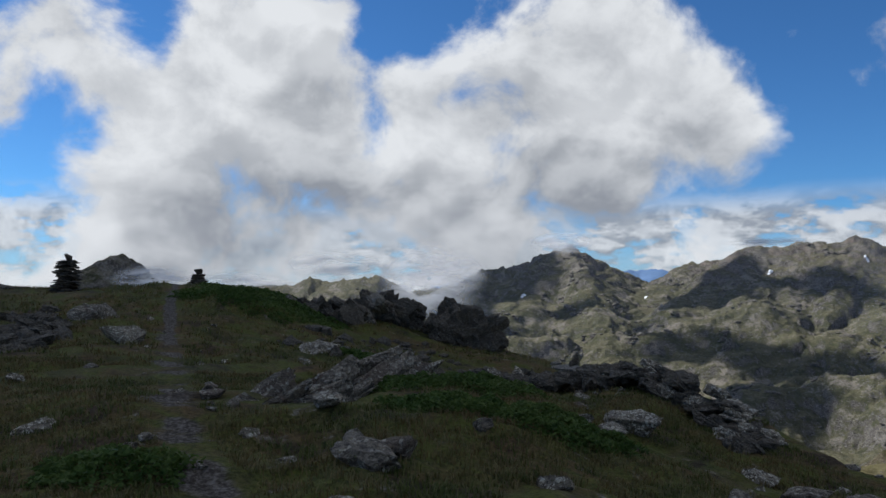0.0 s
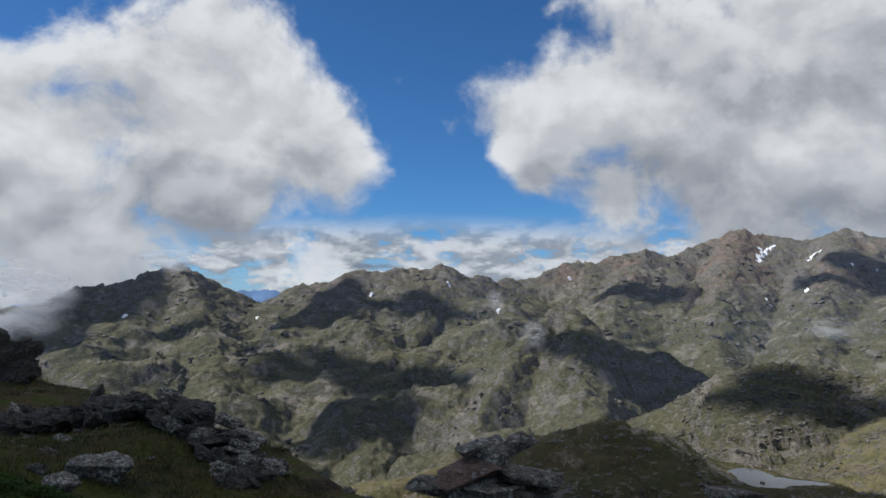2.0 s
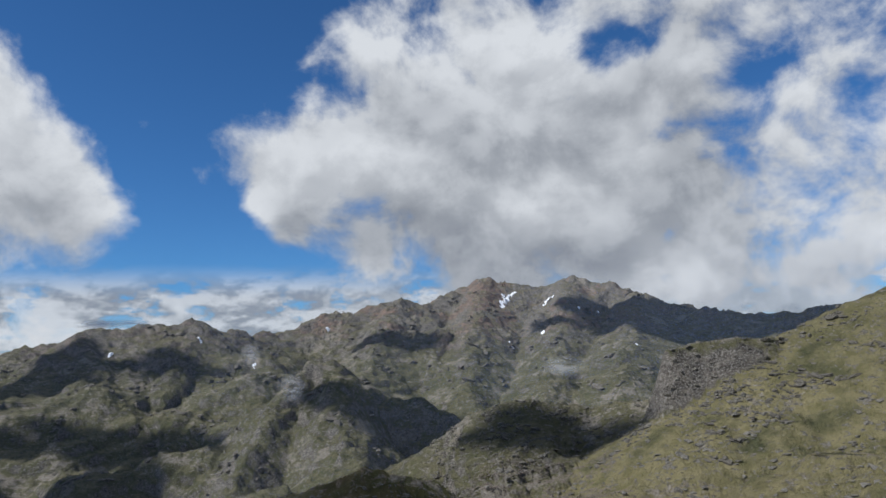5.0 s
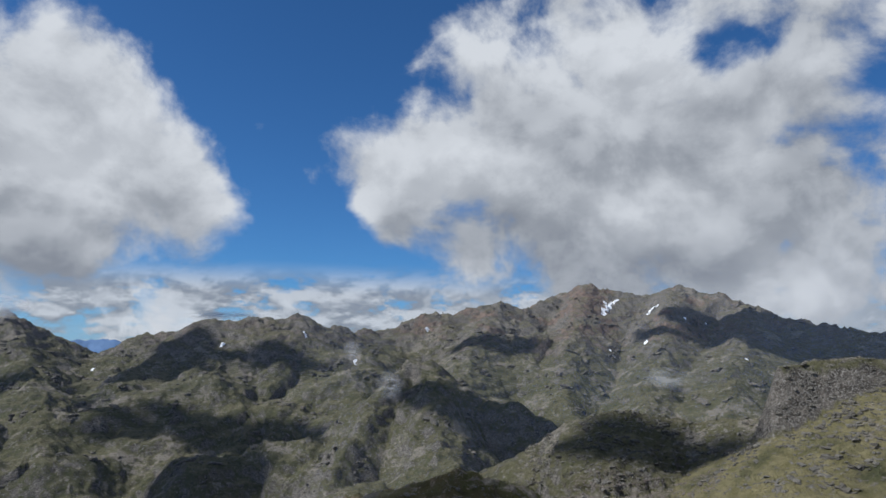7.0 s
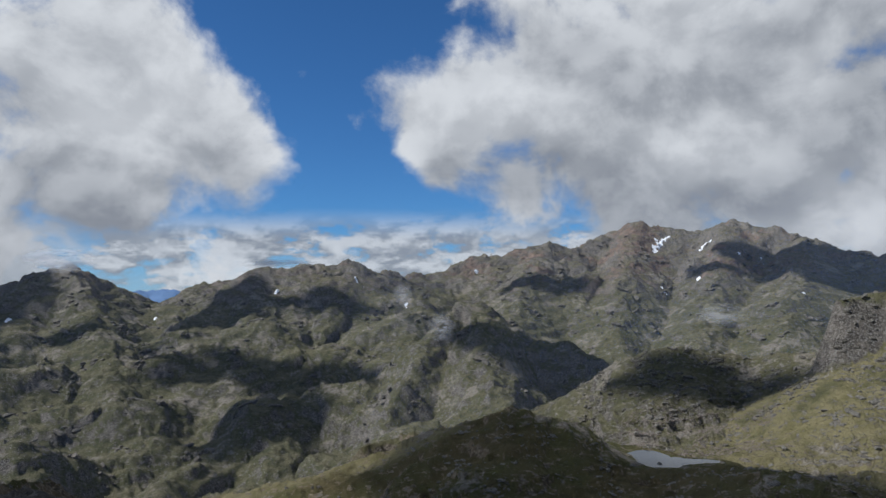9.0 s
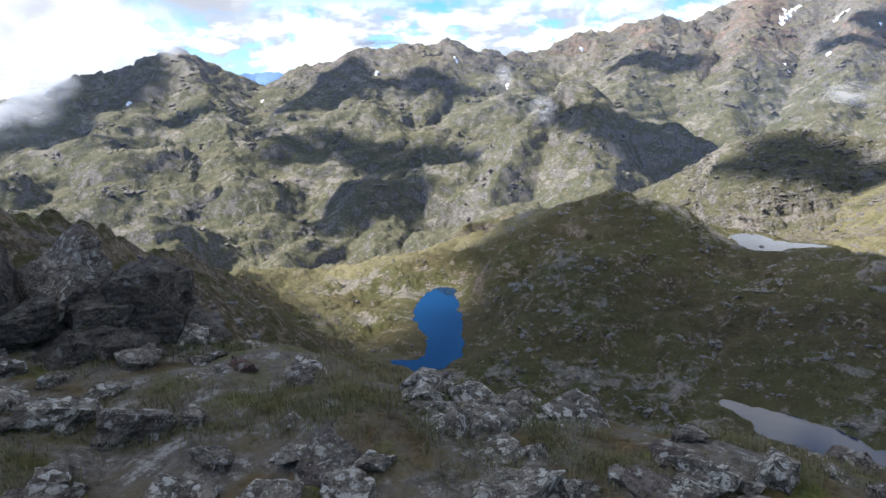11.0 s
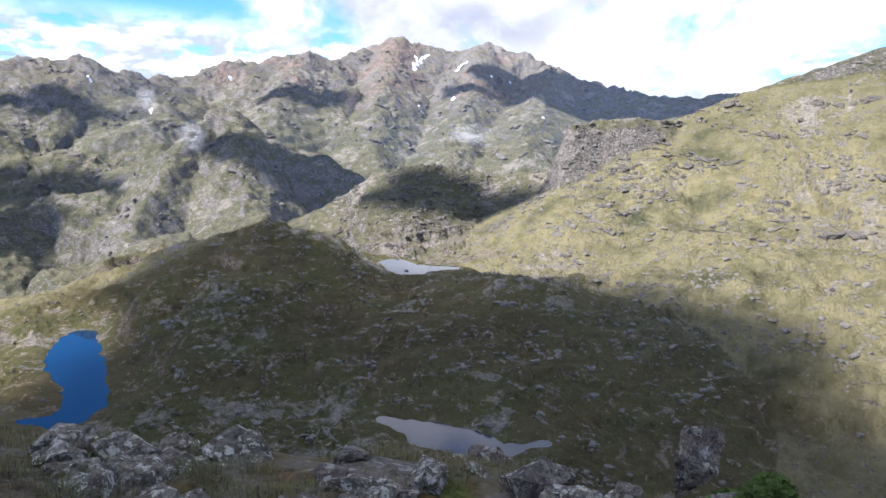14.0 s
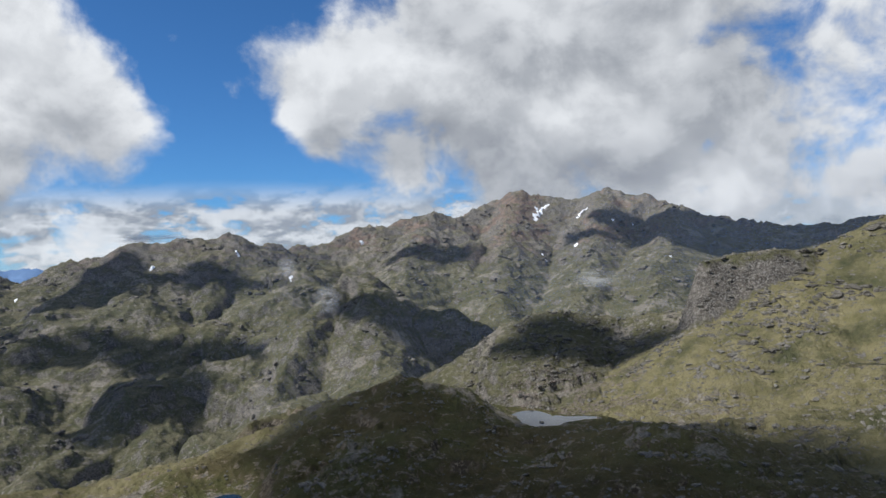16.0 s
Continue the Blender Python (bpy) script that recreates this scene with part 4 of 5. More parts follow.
rock_pile(5.72, 3.68, [
    (0.0, 0.0, 0.30, 0.75, 0.6, 0.6, 0, 8, 25, YELLOW), (0.40, 0.18, 0.36, 0.5, 0.45, 0.6, 0, -10, 0, LICHENED), (0.1, 0.22, 0.76, 0.6, 0.4, 0.16, 5, -8, 30, YELLOW), (0.34, 0.1, 0.68, 0.4, 0.3, 0.2, 0, 24, 60, SCHIST),
    (0.18, 0.25, 0.92, 0.42, 0.3, 0.12, 0, 6, -10, SCHIST), (0.42, -0.3, 0.2, 0.6, 0.5, 0.55, 6, 0, 60, YELLOW), (-0.42, 0.25, 0.2, 0.5, 0.4, 0.4, 0, 0, 10, LICHENED), (0.05, -0.46, 0.15, 0.35, 0.2, 0.5, 20, 0, 0, SCHIST), (0.7, 0.3, 0.25, 0.5, 0.4, 0.4, 0, 15, 20, SCHIST), (-0.8, 0.35, 0.12, 0.5, 0.4, 0.36, 0, 0, 30, LICHENED), (-1.1, 0.55, 0.1, 0.45, 0.34, 0.3, 0, 8, 80, SCHIST)],
    "stacked blocks blotched with yellow lichen", 330)
for k, (az, r, size, mat) in enumerate([
    (14.3, 12.2, (0.95, 0.7, 0.5), LICHENED), (12.8, 11.2, (0.5, 0.4, 0.3), LICHENED), (-9.0, 9.2, (0.75, 0.4, 0.2), LICHENED), (-6.0, 6.9, (0.8, 0.5, 0.28), SCHIST), (-3.4, 7.2, (0.45, 0.35, 0.3), SCHIST),
    (-29, 9.4, (0.55, 0.3, 0.16), LICHENED), (-32, 9.6, (0.35, 0.25, 0.14), LICHENED), (-23.6, 20, (1.3, 0.9, 0.7), LICHENED), (-25.5, 24, (1.6, 1.1, 0.8), SCHIST), (-9.6, 20, (1.6, 1.0, 0.35), LICHENED),
    (-22, 8.2, (0.3, 0.2, 0.12), SCHIST), (28, 8.0, (0.5, 0.4, 0.3), LICHENED), (33, 7.0, (0.5, 0.35, 0.26), SCHIST), (30, 6.6, (0.4, 0.3, 0.2), LICHENED), (22, 8.4, (0.35, 0.3, 0.2), SCHIST),
    (26, 10.6, (0.8, 0.5, 0.35), SCHIST), (23, 11.6, (0.7, 0.5, 0.3), LICHENED), (30, 9.6, (0.6, 0.5, 0.4), SCHIST), (36, 6.6, (0.7, 0.45, 0.35), LICHENED), (38, 6.2, (0.55, 0.4, 0.35), SCHIST),
    (41, 5.9, (0.6, 0.45, 0.36), LICHENED), (44, 6.0, (0.5, 0.45, 0.35), SCHIST), (3.2, 8.6, (0.28, 0.22, 0.2), SCHIST), (60, 7.4, (0.6, 0.4, 0.3), LICHENED), (66, 7.2, (0.5, 0.4, 0.3), SCHIST)]):
    x, y = from_start(az, r)
    boulder(x, y, size, 400 + k, mat, "pale lichened stone half sunk in the turf" if mat is LICHENED else "grey schist stone lying in the grass", 0.3, 2, k * 47, (k % 5 * 4 - 8, k % 3 * 5 - 5), group="stones on the summit", rough=0.07)

# small stones strewn over the turf
kinds = [link("stone", rock((0.22, 0.17, 0.11), 700 + k, 14, 1, 0.08), LICHENED if k % 2 else SCHIST) for k in range(5)]
rgs = random.Random(77)
strewn = 0
while strewn < 150:
    x, y = rgs.uniform(-9, 10.5), rgs.uniform(4.0, 22)
    near_rim = math.exp(-float(line_distance(np.array([x]), np.array([y]), RIM)[0][0]) / 2.5)
    near_way = math.exp(-float(line_distance(np.array([x]), np.array([y]), FOOTPATH)[0][0]) / 0.5)
    if rgs.random() > 0.10 + 0.75 * near_rim + 0.5 * near_way or not bool(inside(np.array([x]), np.array([y]), RIM)[0]):
        continue
    size = rgs.uniform(0.5, 1.9) * (0.5 if near_way > 0.4 else 1.0)
    ob = kinds[strewn % 5] if strewn < 5 else copy_thing(kinds[strewn % 5], Matrix())
    ob.matrix_basis = pose(x, y, ground_z(x, y) + 0.01 * size, rgs.uniform(-15, 15), rgs.uniform(-15, 15), rgs.uniform(0, 360)) @ Matrix.Scale(size, 4)
    tagged(ob, "pale angular stone lying on the turf" if strewn % 2 else "grey angular stone lying on the turf", "stone", "loose stones on the turf")
    strewn += 1
fx_, fy_ = from_start(10.1, 21.0)
tagged(link("upright_stone", rock((0.3, 0.22, 0.5), 790, 12, 1, 0.05), DARKROCK, at=pose(fx_, fy_, -0.62, 4, 6, 30)), "small upright stone set on the outcrop", "stone")

# the lookout's rocks
LOOK = BASE


def by_lookout(az, el, r):
    return LOOK[0] + r * math.sin(radians(az)), LOOK[1] + r * math.cos(radians(az)), LOOK[2] + r * math.tan(radians(el))


def lookout_rock(az, el, r, size, seed, mat, label, turn=0, tilt=(0, 0), cuts=9, name="boulder"):
    x, y, top = by_lookout(az, el, r)
    wide = 1.25 if size[0] < 0.6 else 1.1
    return boulder(x, y, (size[0] * wide, size[1] * wide, size[2]), seed, mat, label, cuts=cuts, turn=turn, tilt=tilt, top=top - 0.06, name=name, rough=0.055, points=11)


crag = new("crag")
cx, cy, ctop = by_lookout(0.5, -9.2, 5.6)
crag.location = (cx, cy, ctop - 1.2)
tagged(crag, "fractured dark grey crag beside the lookout", "crag")
for k, (dx, dy, dz, sx, sy, sz, rx, ry, rz) in enumerate([
    (-0.05, 0.1, 0.50, 0.72, 0.9, 1.40, 0, 5, 10), (0.38, 0.02, 0.36, 0.72, 1.0, 1.16, 0, 22, 5), (-0.55, 0.0, 0.45, 0.72, 0.9, 1.32, 4, -5, -12), (0.66, -0.05, 0.10, 0.6, 0.9, 0.85, 0, 32, 0), (0.05, -0.42, 0.12, 1.1, 0.7, 0.95, 0, 12, 20),
    (-0.7, -0.5, 0.1, 0.8, 0.7, 0.9, 0, 0, 40), (0.50, -0.45, -0.1, 0.7, 0.6, 0.7, 8, 24, -10), (-0.25, -1.0, -0.25, 0.9, 0.6, 0.5, 0, 0, 0), (0.35, -1.1, -0.4, 0.6, 0.5, 0.4, 0, 10, 30), (-0.9, -1.1, -0.2, 0.8, 0.6, 0.5, 0, 0, 15),
    (-0.6, 0.1, 1.04, 0.4, 0.4, 0.2, 0, 10, 0), (0.2, -0.35, 0.55, 0.5, 0.3, 0.35, 0, 14, 10), (-0.25, -0.4, 0.62, 0.4, 0.3, 0.4, 0, 4, -8), (0.75, -0.6, -0.2, 0.4, 0.4, 0.35, 0, 20, 50), (0.9, -0.9, -0.5, 0.45, 0.4, 0.3, 0, 10, 20), (0.05, -0.75, 0.2, 0.6, 0.3, 0.3, 0, 8, 5), (0.55, -0.85, -0.3, 0.4, 0.35, 0.3, 10, 0, 80)]):
    link("block", rock((sx, sy, sz), 500 + k, 30, 8, 0.035, 0.85), DARKROCK if k % 5 else SCHIST, crag, at=pose(dx, dy, dz, rx, ry, rz))
lookout_rock(30, -23.8, 3.5, (0.9, 0.8, 1.0), 531, LICHENED, "large grey boulder crusted with white lichen", 20, (0, 8))
lookout_rock(37.5, -25.4, 3.5, (0.9, 0.8, 0.8), 532, LICHENED, "broad lichened boulder sloping to the drop", -10, (0, 14))
lookout_rock(23.5, -26.2, 3.6, (0.7, 0.6, 0.6), 533, LICHENED, "low lichened boulder among grass tufts", 50)
lookout_rock(34, -28.8, 2.75, (0.5, 0.5, 0.6), 534, LICHENED, "white-lichened rock at the lookout's edge", 70, (8, 0))
lookout_rock(39.5, -30.0, 2.75, (0.35, 0.35, 0.4), 535, LICHENED, "small white-lichened rock at the edge", 10)
lookout_rock(46.5, -28.3, 3.0, (0.45, 0.4, 0.5), 536, SCHIST, "broken grey stone on the edge", 35, (10, 5))
lookout_rock(48.5, -28.6, 2.9, (0.32, 0.26, 0.10), 537, LICHENED, "flat pale slab on the stone heap", -15, (4, -6))
lookout_rock(52.5, -28.7, 2.9, (0.34, 0.4, 0.6), 538, LICHENED, "upright lichened stone at the drop", 0, (0, 10))
lookout_rock(43.5, -29.6, 2.8, (0.3, 0.3, 0.3), 539, SCHIST, "grey stone in the edge heap", 60)
lookout_rock(67.5, -27.2, 3.2, (0.4, 0.35, 0.6), 540, LICHENED, "pointed lichened rock below the lookout", 30, (0, -12))
lookout_rock(71.5, -28.4, 3.2, (0.45, 0.4, 0.4), 541, LICHENED, "grey lichened rock below the lookout", 75)
lookout_rock(76.7, -21.4, 3.9, (0.27, 0.27, 0.5), 542, SCHIST, "upright rough rock beside the green clump", 15, (0, 5))
lookout_rock(86.5, -25.2, 3.2, (0.5, 0.4, 0.5), 543, LICHENED, "layered grey rock beside the green clump", 40, (0, 15))
lookout_rock(76, -27.6, 3.2, (0.4, 0.35, 0.4), 544, LICHENED, "grey rock with pale lichen below the edge", -30)
lookout_rock(12.3, -19.2, 4.4, (0.30, 0.3, 0.55), 545, RUSTY, "purplish upright stone beside the crag", 10, (0, 12))
lookout_rock(10.0, -20.4, 4.3, (0.45, 0.35, 0.4), 546, LICHENED, "pale rock below the crag", 60)
ledge_kinds = [link("stone", rock((0.34, 0.26, 0.15), 560 + k, 12, 4, 0.07, 0.7), (LICHENED, LICHENED, SCHIST)[k % 3]) for k in range(9)]
rgl = random.Random(31)
for k in range(130):
    az, r = rgl.uniform(-6, 96), math.sqrt(rgl.uniform(2.0 ** 2, 5.4 ** 2))
    x, y = spot(az, r)
    size = rgl.uniform(0.45, 1.0) if rgl.random() < 0.8 else rgl.uniform(1.0, 1.5)
    ob = ledge_kinds[k] if k < 9 else copy_thing(ledge_kinds[k % 9], Matrix())
    ob.matrix_basis = pose(x, y, ground_z(x, y) + 0.02 * size, rgl.uniform(-16, 16), rgl.uniform(-16, 16), rgl.uniform(0, 360)) @ Matrix.Diagonal((size, size, size * rgl.uniform(0.7, 1.3), 1))
    tagged(ob, "grey broken stone half sunk in gravel" if k % 9 % 3 == 2 else "white-blotched stone in the lookout's thin grass", "stone", "broken stones round the lookout")


# grass: tufts of narrow bent blades
def leaf_material(name, colours, rough=0.7):
    m = bpy.data.materials.new(name)
    m.use_nodes = True
    n = Nodes(m.node_tree)
    geo = n.add("ShaderNodeNewGeometry")
    chance = geo.outputs["Random Per Island"]
    patch = n.noise(geo.outputs["Position"], 0.9, 4, 0.62, 0.5)
    col = n.mix(n.step(patch, 0.42, 0.58), colours[0], colours[1])
    col = n.mix(n.math("MULTIPLY", n.step(chance, 0.6, 1.0), 0.55), col, colours[2])
    b = n.add("ShaderNodeBsdfPrincipled", {"Base Color": col, "Roughness": rough, "Specular IOR Level": 0.2}).outputs[0]
    t = n.add("ShaderNodeBsdfTranslucent", {"Color": col}).outputs[0]
    n.add("ShaderNodeOutputMaterial", {"Surface": n.add("ShaderNodeMixShader", {0: 0.25, 1: b, 2: t}).outputs[0]})
    return m


GRASS = leaf_material("bent_grass", [(0.066, 0.084, 0.018), (0.130, 0.094, 0.038), (0.24, 0.195, 0.095)])
STRAW = leaf_material("straw_grass", [(0.100, 0.105, 0.034), (0.170, 0.140, 0.068), (0.30, 0.25, 0.14)])
SHRUB = leaf_material("shrub_leaves", [(0.050, 0.088, 0.016), (0.080, 0.120, 0.026), (0.11, 0.15, 0.038)])


def grass_field(name, places, tall, blades, label, material, seed, width=0.012):
    """Many tufts in one mesh; each blade is a bent strip of two quads."""
    rg = np.random.default_rng(seed)
    n = len(places) * blades
    base = np.repeat(places, blades, 0)
    a, lean = rg.uniform(0, 2 * np.pi, n), rg.uniform(0.5, 1.5, n)
    h = tall * rg.uniform(0.5, 1.2, n)
    off = rg.normal(0, 0.05 + tall * 0.18, (n, 2))
    b = base.copy()
    b[:, :2] += off
    d = np.stack([np.cos(a), np.sin(a), np.zeros(n)], -1)
    side = np.stack([-np.sin(a), np.cos(a), np.zeros(n)], -1) * (width / 2 * rg.uniform(0.7, 1.4, n))[:, None]
    up = np.array([0, 0, 1.0])
    mid = b + up * (h * 0.62)[:, None] + d * (h * lean * 0.28)[:, None]
    tip = b + up * (h * 0.92)[:, None] + d * (h * lean * 0.9)[:, None]
    b = b - up * 0.03
    v = np.stack([b - side, b + side, mid - side * 0.8, mid + side * 0.8, tip - side * 0.15, tip + side * 0.15], 1).reshape(-1, 3)
    k = np.arange(n)[:, None] * 6
    f = np.concatenate([k + np.array([0, 1, 3, 2]), k + np.array([2, 3, 5, 4])])
    return tagged(new(name, mesh_from(name, v, f, material)), label, "grass", kind="stuff")


def scatter(count, x0, x1, y0, y1, seed, keep):
    rg = np.random.default_rng(seed)
    x, y = rg.uniform(x0, x1, count), rg.uniform(y0, y1, count)
    m = keep(x, y)
    x, y = x[m], y[m]
    return np.stack([x, y, land(x, y)[0]], -1)


def on_turf(x, y):
    d, _ = line_distance(x, y, FOOTPATH)
    return (d > 0.32) & (perlin(x / 3.0, y / 3.0, 60) > -0.25) & (inside(x, y, RIM) | (line_distance(x, y, RIM)[0] < 1.5))


grass_field("grass", scatter(26000, -14, 11.5, 3.0, 15, 1, lambda x, y: on_turf(x, y) & (np.hypot(x, y) > 2.6) & (np.hypot(x - 8.5, y - 5) > 4.6)), 0.07, 8, "short bent alpine grass, green and straw brown", GRASS, 1, 0.010)
grass_field("grass", scatter(14000, -26, 8, 14, 38, 2, on_turf), 0.10, 6, "tufted brown-green grass towards the ridge", GRASS, 2, 0.018)
grass_field("grass", scatter(7500, 5, 12.5, 3.0, 10.5, 3, lambda x, y: on_turf(x, y) & (perlin(x / 0.8, y / 0.8, 61) > -0.15) & (np.hypot(x - 8, y - 4) > 1.6)), 0.048, 22, "straw-coloured grass tufts round the lookout", STRAW, 3, 0.0036)


def shrub_mat(x, y, rx, ry, high, count, seed, label, turn=0.0, leaf=0.03):
    """A low mat of small leaves on a rounded cushion."""
    rg = np.random.default_rng(seed)
    q, a = np.sqrt(rg.uniform(0, 1, count)), rg.uniform(0, 2 * np.pi, count)
    edge = 1 + 0.35 * fbm(np.cos(a) * 1.3 + seed, np.sin(a) * 1.3, 0.8, 4, 0.6, seed)
    u, v = q * edge * rx * np.cos(a), q * edge * ry * np.sin(a)
    c, s = math.cos(radians(turn)), math.sin(radians(turn))
    px, py = x + u * c - v * s, y + u * s + v * c
    pz = land(px, py)[0] + high * np.sqrt(np.maximum(0, 1 - q ** 2)) * (0.75 + 0.5 * perlin(px / 0.35, py / 0.35, seed)) + rg.uniform(-0.05, 0.02, count)
    p = np.stack([px, py, pz], -1)
    d1 = rg.normal(0, 1, (count, 3))
    d1[:, 2] *= 0.5
    d1 /= np.linalg.norm(d1, axis=1)[:, None]
    d2 = np.cross(d1, rg.normal(0, 1, (count, 3)))
    d2 /= np.linalg.norm(d2, axis=1)[:, None]
    size = leaf * rg.uniform(0.6, 1.4, count)[:, None]
    vv = np.stack([p - d1 * size, p + d2 * size * 0.45, p + d1 * size, p - d2 * size * 0.45], 1).reshape(-1, 3)
    f = np.arange(count * 4).reshape(-1, 4)
    return tagged(new("shrub", mesh_from("shrub", vv, f, SHRUB)), label, "shrub", "dwarf shrubs")


shrub_mat(0.1, 13.2, 1.9, 1.5, 0.30, 20000, 71, "dense dark green dwarf shrub mat below the rib")
shrub_mat(0.9, 9.9, 1.7, 1.0, 0.28, 18000, 72, "low bright green shrub mat in the turf")
shrub_mat(-6.6, 26.5, 3.4, 2.6, 0.28, 18000, 73, "wide green shrub mound beside the footpath", leaf=0.05)
shrub_mat(-1.6, 20.5, 1.6, 1.4, 0.25, 5000, 74, "green shrub patch under the broken slabs", leaf=0.045)
shrub_mat(-2.9, 6.4, 0.7, 0.5, 0.2, 3500, 75, "small green shrub beside the footpath")
gx_, gy_, _ = by_lookout(81.4, -25, 3.5)
shrub_mat(gx_, gy_, 0.20, 0.22, 0.5, 5000, 76, "bright green grassy clump between rocks", leaf=0.022)


# ---- snow, boulder fields and mist ----
def meet(az, el, r0=60.0, r1=4600.0):
    """Where the line of sight from the lookout at that bearing and angle first meets the land."""
    r = np.geomspace(r0, r1, 1500)
    x, y = BASE[0] + r * math.sin(radians(az)), BASE[1] + r * math.cos(radians(az))
    up = np.degrees(np.arctan2(land(x, y)[0] - BASE[2], r))
    hit = np.nonzero(up >= el)[0]
    return float(r[hit[0]]) if len(hit) else None


def plain_material(name, low, high, scale, rough=0.8):
    m = bpy.data.materials.new(name)
    m.use_nodes = True
    n = Nodes(m.node_tree)
    pos = n.add("ShaderNodeNewGeometry").outputs["Position"]
    col = n.mix(n.noise(pos, scale, 5, 0.6), low, high)
    n.add("ShaderNodeOutputMaterial", {"Surface": n.add("ShaderNodeBsdfPrincipled", {"Base Color": col, "Roughness": rough}).outputs[0]})
    return m


SNOW = plain_material("old_snow", (0.72, 0.74, 0.77), (0.88, 0.89, 0.9), 0.05)


def snow_patch(line, wide, label, seed):
    """A tongue of old snow that lies on the land along bearings and angles."""
    pts = []
    for az, el in line:
        r = meet(az, el, 900.0)
        if r is not None:
            pts.append((*spot(az, r), 0.0))
    if len(pts) < 1:
        return
    if len(pts) == 1:
        pts.append((pts[0][0] + 4, pts[0][1] + 4, 0.0))
    p = np.array(pts)
    lo, hi = p[:, :2].min(0) - wide * 2, p[:, :2].max(0) + wide * 2
    step = max(2.0, wide / 6)
    xs, ys = np.arange(lo[0], hi[0], step), np.arange(lo[1], hi[1], step)
    X, Y = np.meshgrid(xs, ys, indexing="ij")
    d = line_distance(X.ravel(), Y.ravel(), pts)[0] + wide * 0.6 * perlin(X.ravel() / (wide * 1.5), Y.ravel() / (wide * 1.5), seed)
    z = land(X.ravel(), Y.ravel())[0]
    v = np.stack([X.ravel(), Y.ravel(), z + 2.5 - 2.0 * np.clip(d / wide, 0, 1.5)], -1)
    a, b = np.meshgrid(np.arange(len(xs) - 1), np.arange(len(ys) - 1), indexing="ij")
    f = np.stack([a * len(ys) + b, (a + 1) * len(ys) + b, (a + 1) * len(ys) + b + 1, a * len(ys) + b + 1], -1).reshape(-1, 4)
    f = f[(d < wide)[f].all(1)]
    if len(f):
        tagged(new("snow_patch", mesh_from("snow_patch", v, f, SNOW)), label, "snow patch", "snow patches")


snow_patch([(54.0, 4.35), (53.5, 4.0), (53.2, 3.6), (52.9, 3.2)], 10, "forked white snow field below the high summit", 1)
snow_patch([(53.1, 4.1), (53.3, 3.7)], 9, "white snow strip in the summit gully", 2)
snow_patch([(56.9, 3.9), (56.2, 3.3)], 8, "narrow snow streak under the second summit", 3)
for k, (az, el, wide) in enumerate([(33.9, -0.65, 8), (63.0, 0.0, 6), (53.7, 0.0, 6), (53.4, 0.5, 5), (15.3, -1.4, 6), (39.4, 1.9, 9), (60.3, 2.6, 6), (58.9, 2.9, 6), (30.0, 1.4, 9), (6.0, -1.3, 9), (24.0, 0.5, 8), (56.0, 1.1, 8)]):
    snow_patch([(az, el)], wide, "small leftover patch of white snow", 10 + k)


def boulder_field(name, label, count, az0, az1, r0, r1, small, large, seed, material, keep=None, gather=0.05):
    """Scattered blocks, too many to count, in one mesh."""
    rg = np.random.default_rng(seed)
    az, r = np.radians(rg.uniform(az0, az1, count)), np.sqrt(rg.uniform(r0 * r0, r1 * r1, count))
    x, y = BASE[0] + r * np.sin(az), BASE[1] + r * np.cos(az)
    m = perlin(x / 45, y / 45, seed) + 0.5 * perlin(x / 14, y / 14, seed + 1) > gather
    for lake_name in LAKES:
        m &= shore(x, y, lake_name) > 2.0
    if keep is not None:
        m &= keep(x, y)
    x, y = x[m], y[m]
    z = land(x, y)[0]
    n = len(x)
    bm = bmesh.new()
    bmesh.ops.create_icosphere(bm, subdivisions=1, radius=1.0)
    base = np.array([v.co[:] for v in bm.verts])
    tri = np.array([[v.index for v in f.verts] for f in bm.faces])
    bm.free()
    size = small * (large / small) ** (rg.uniform(0, 1, n) ** 2.2)
    shape = rg.uniform(0.6, 1.3, (n, 3)) * size[:, None]
    shape[:, 2] *= 0.6
    dent = 1 + rg.uniform(-0.35, 0.25, (n, len(base)))
    v = base[None] * dent[:, :, None] * shape[:, None, :]
    a = rg.uniform(0, 2 * np.pi, n)
    c, s_ = np.cos(a)[:, None], np.sin(a)[:, None]
    v = np.stack([v[..., 0] * c - v[..., 1] * s_, v[..., 0] * s_ + v[..., 1] * c, v[..., 2]], -1)
    v = v + np.stack([x, y, z], -1)[:, None, :]
    f = (tri[None] + (np.arange(n) * len(base))[:, None, None]).reshape(-1, 3)
    return tagged(new(name, mesh_from(name, v.reshape(-1, 3), f, material, False)), label, "boulders", kind="stuff")


FIELD = rock_material("boulder_field_rock", (0.08, 0.075, 0.064), (0.23, 0.21, 0.18), (0.32, 0.30, 0.25), 0.0)
boulder_field("boulder_field", "grey boulders strewn over the grassy basin", 22000, 4, 92, 110, 760, 0.25, 2.0, 81, FIELD, gather=0.32)
boulder_field("boulder_field", "blocks and ledges on the sunlit hillside", 12000, 60, 98, 400, 1040, 0.6, 4.2, 82, FIELD, gather=0.28)
boulder_field("boulder_field", "broken blocks on the rocky knoll", 3500, 47, 72, 780, 1080, 0.8, 4.5, 83, FIELD)
boulder_field("boulder_field", "loose rocks on the slope below the lookout", 7000, -12, 95, 9, 120, 0.10, 0.7, 84, FIELD, gather=0.15)
boulder_field("rubble", "small broken stones round the lookout", 6000, -12, 98, 1.7, 7.0, 0.02, 0.13, 85, LICHENED, gather=0.0)
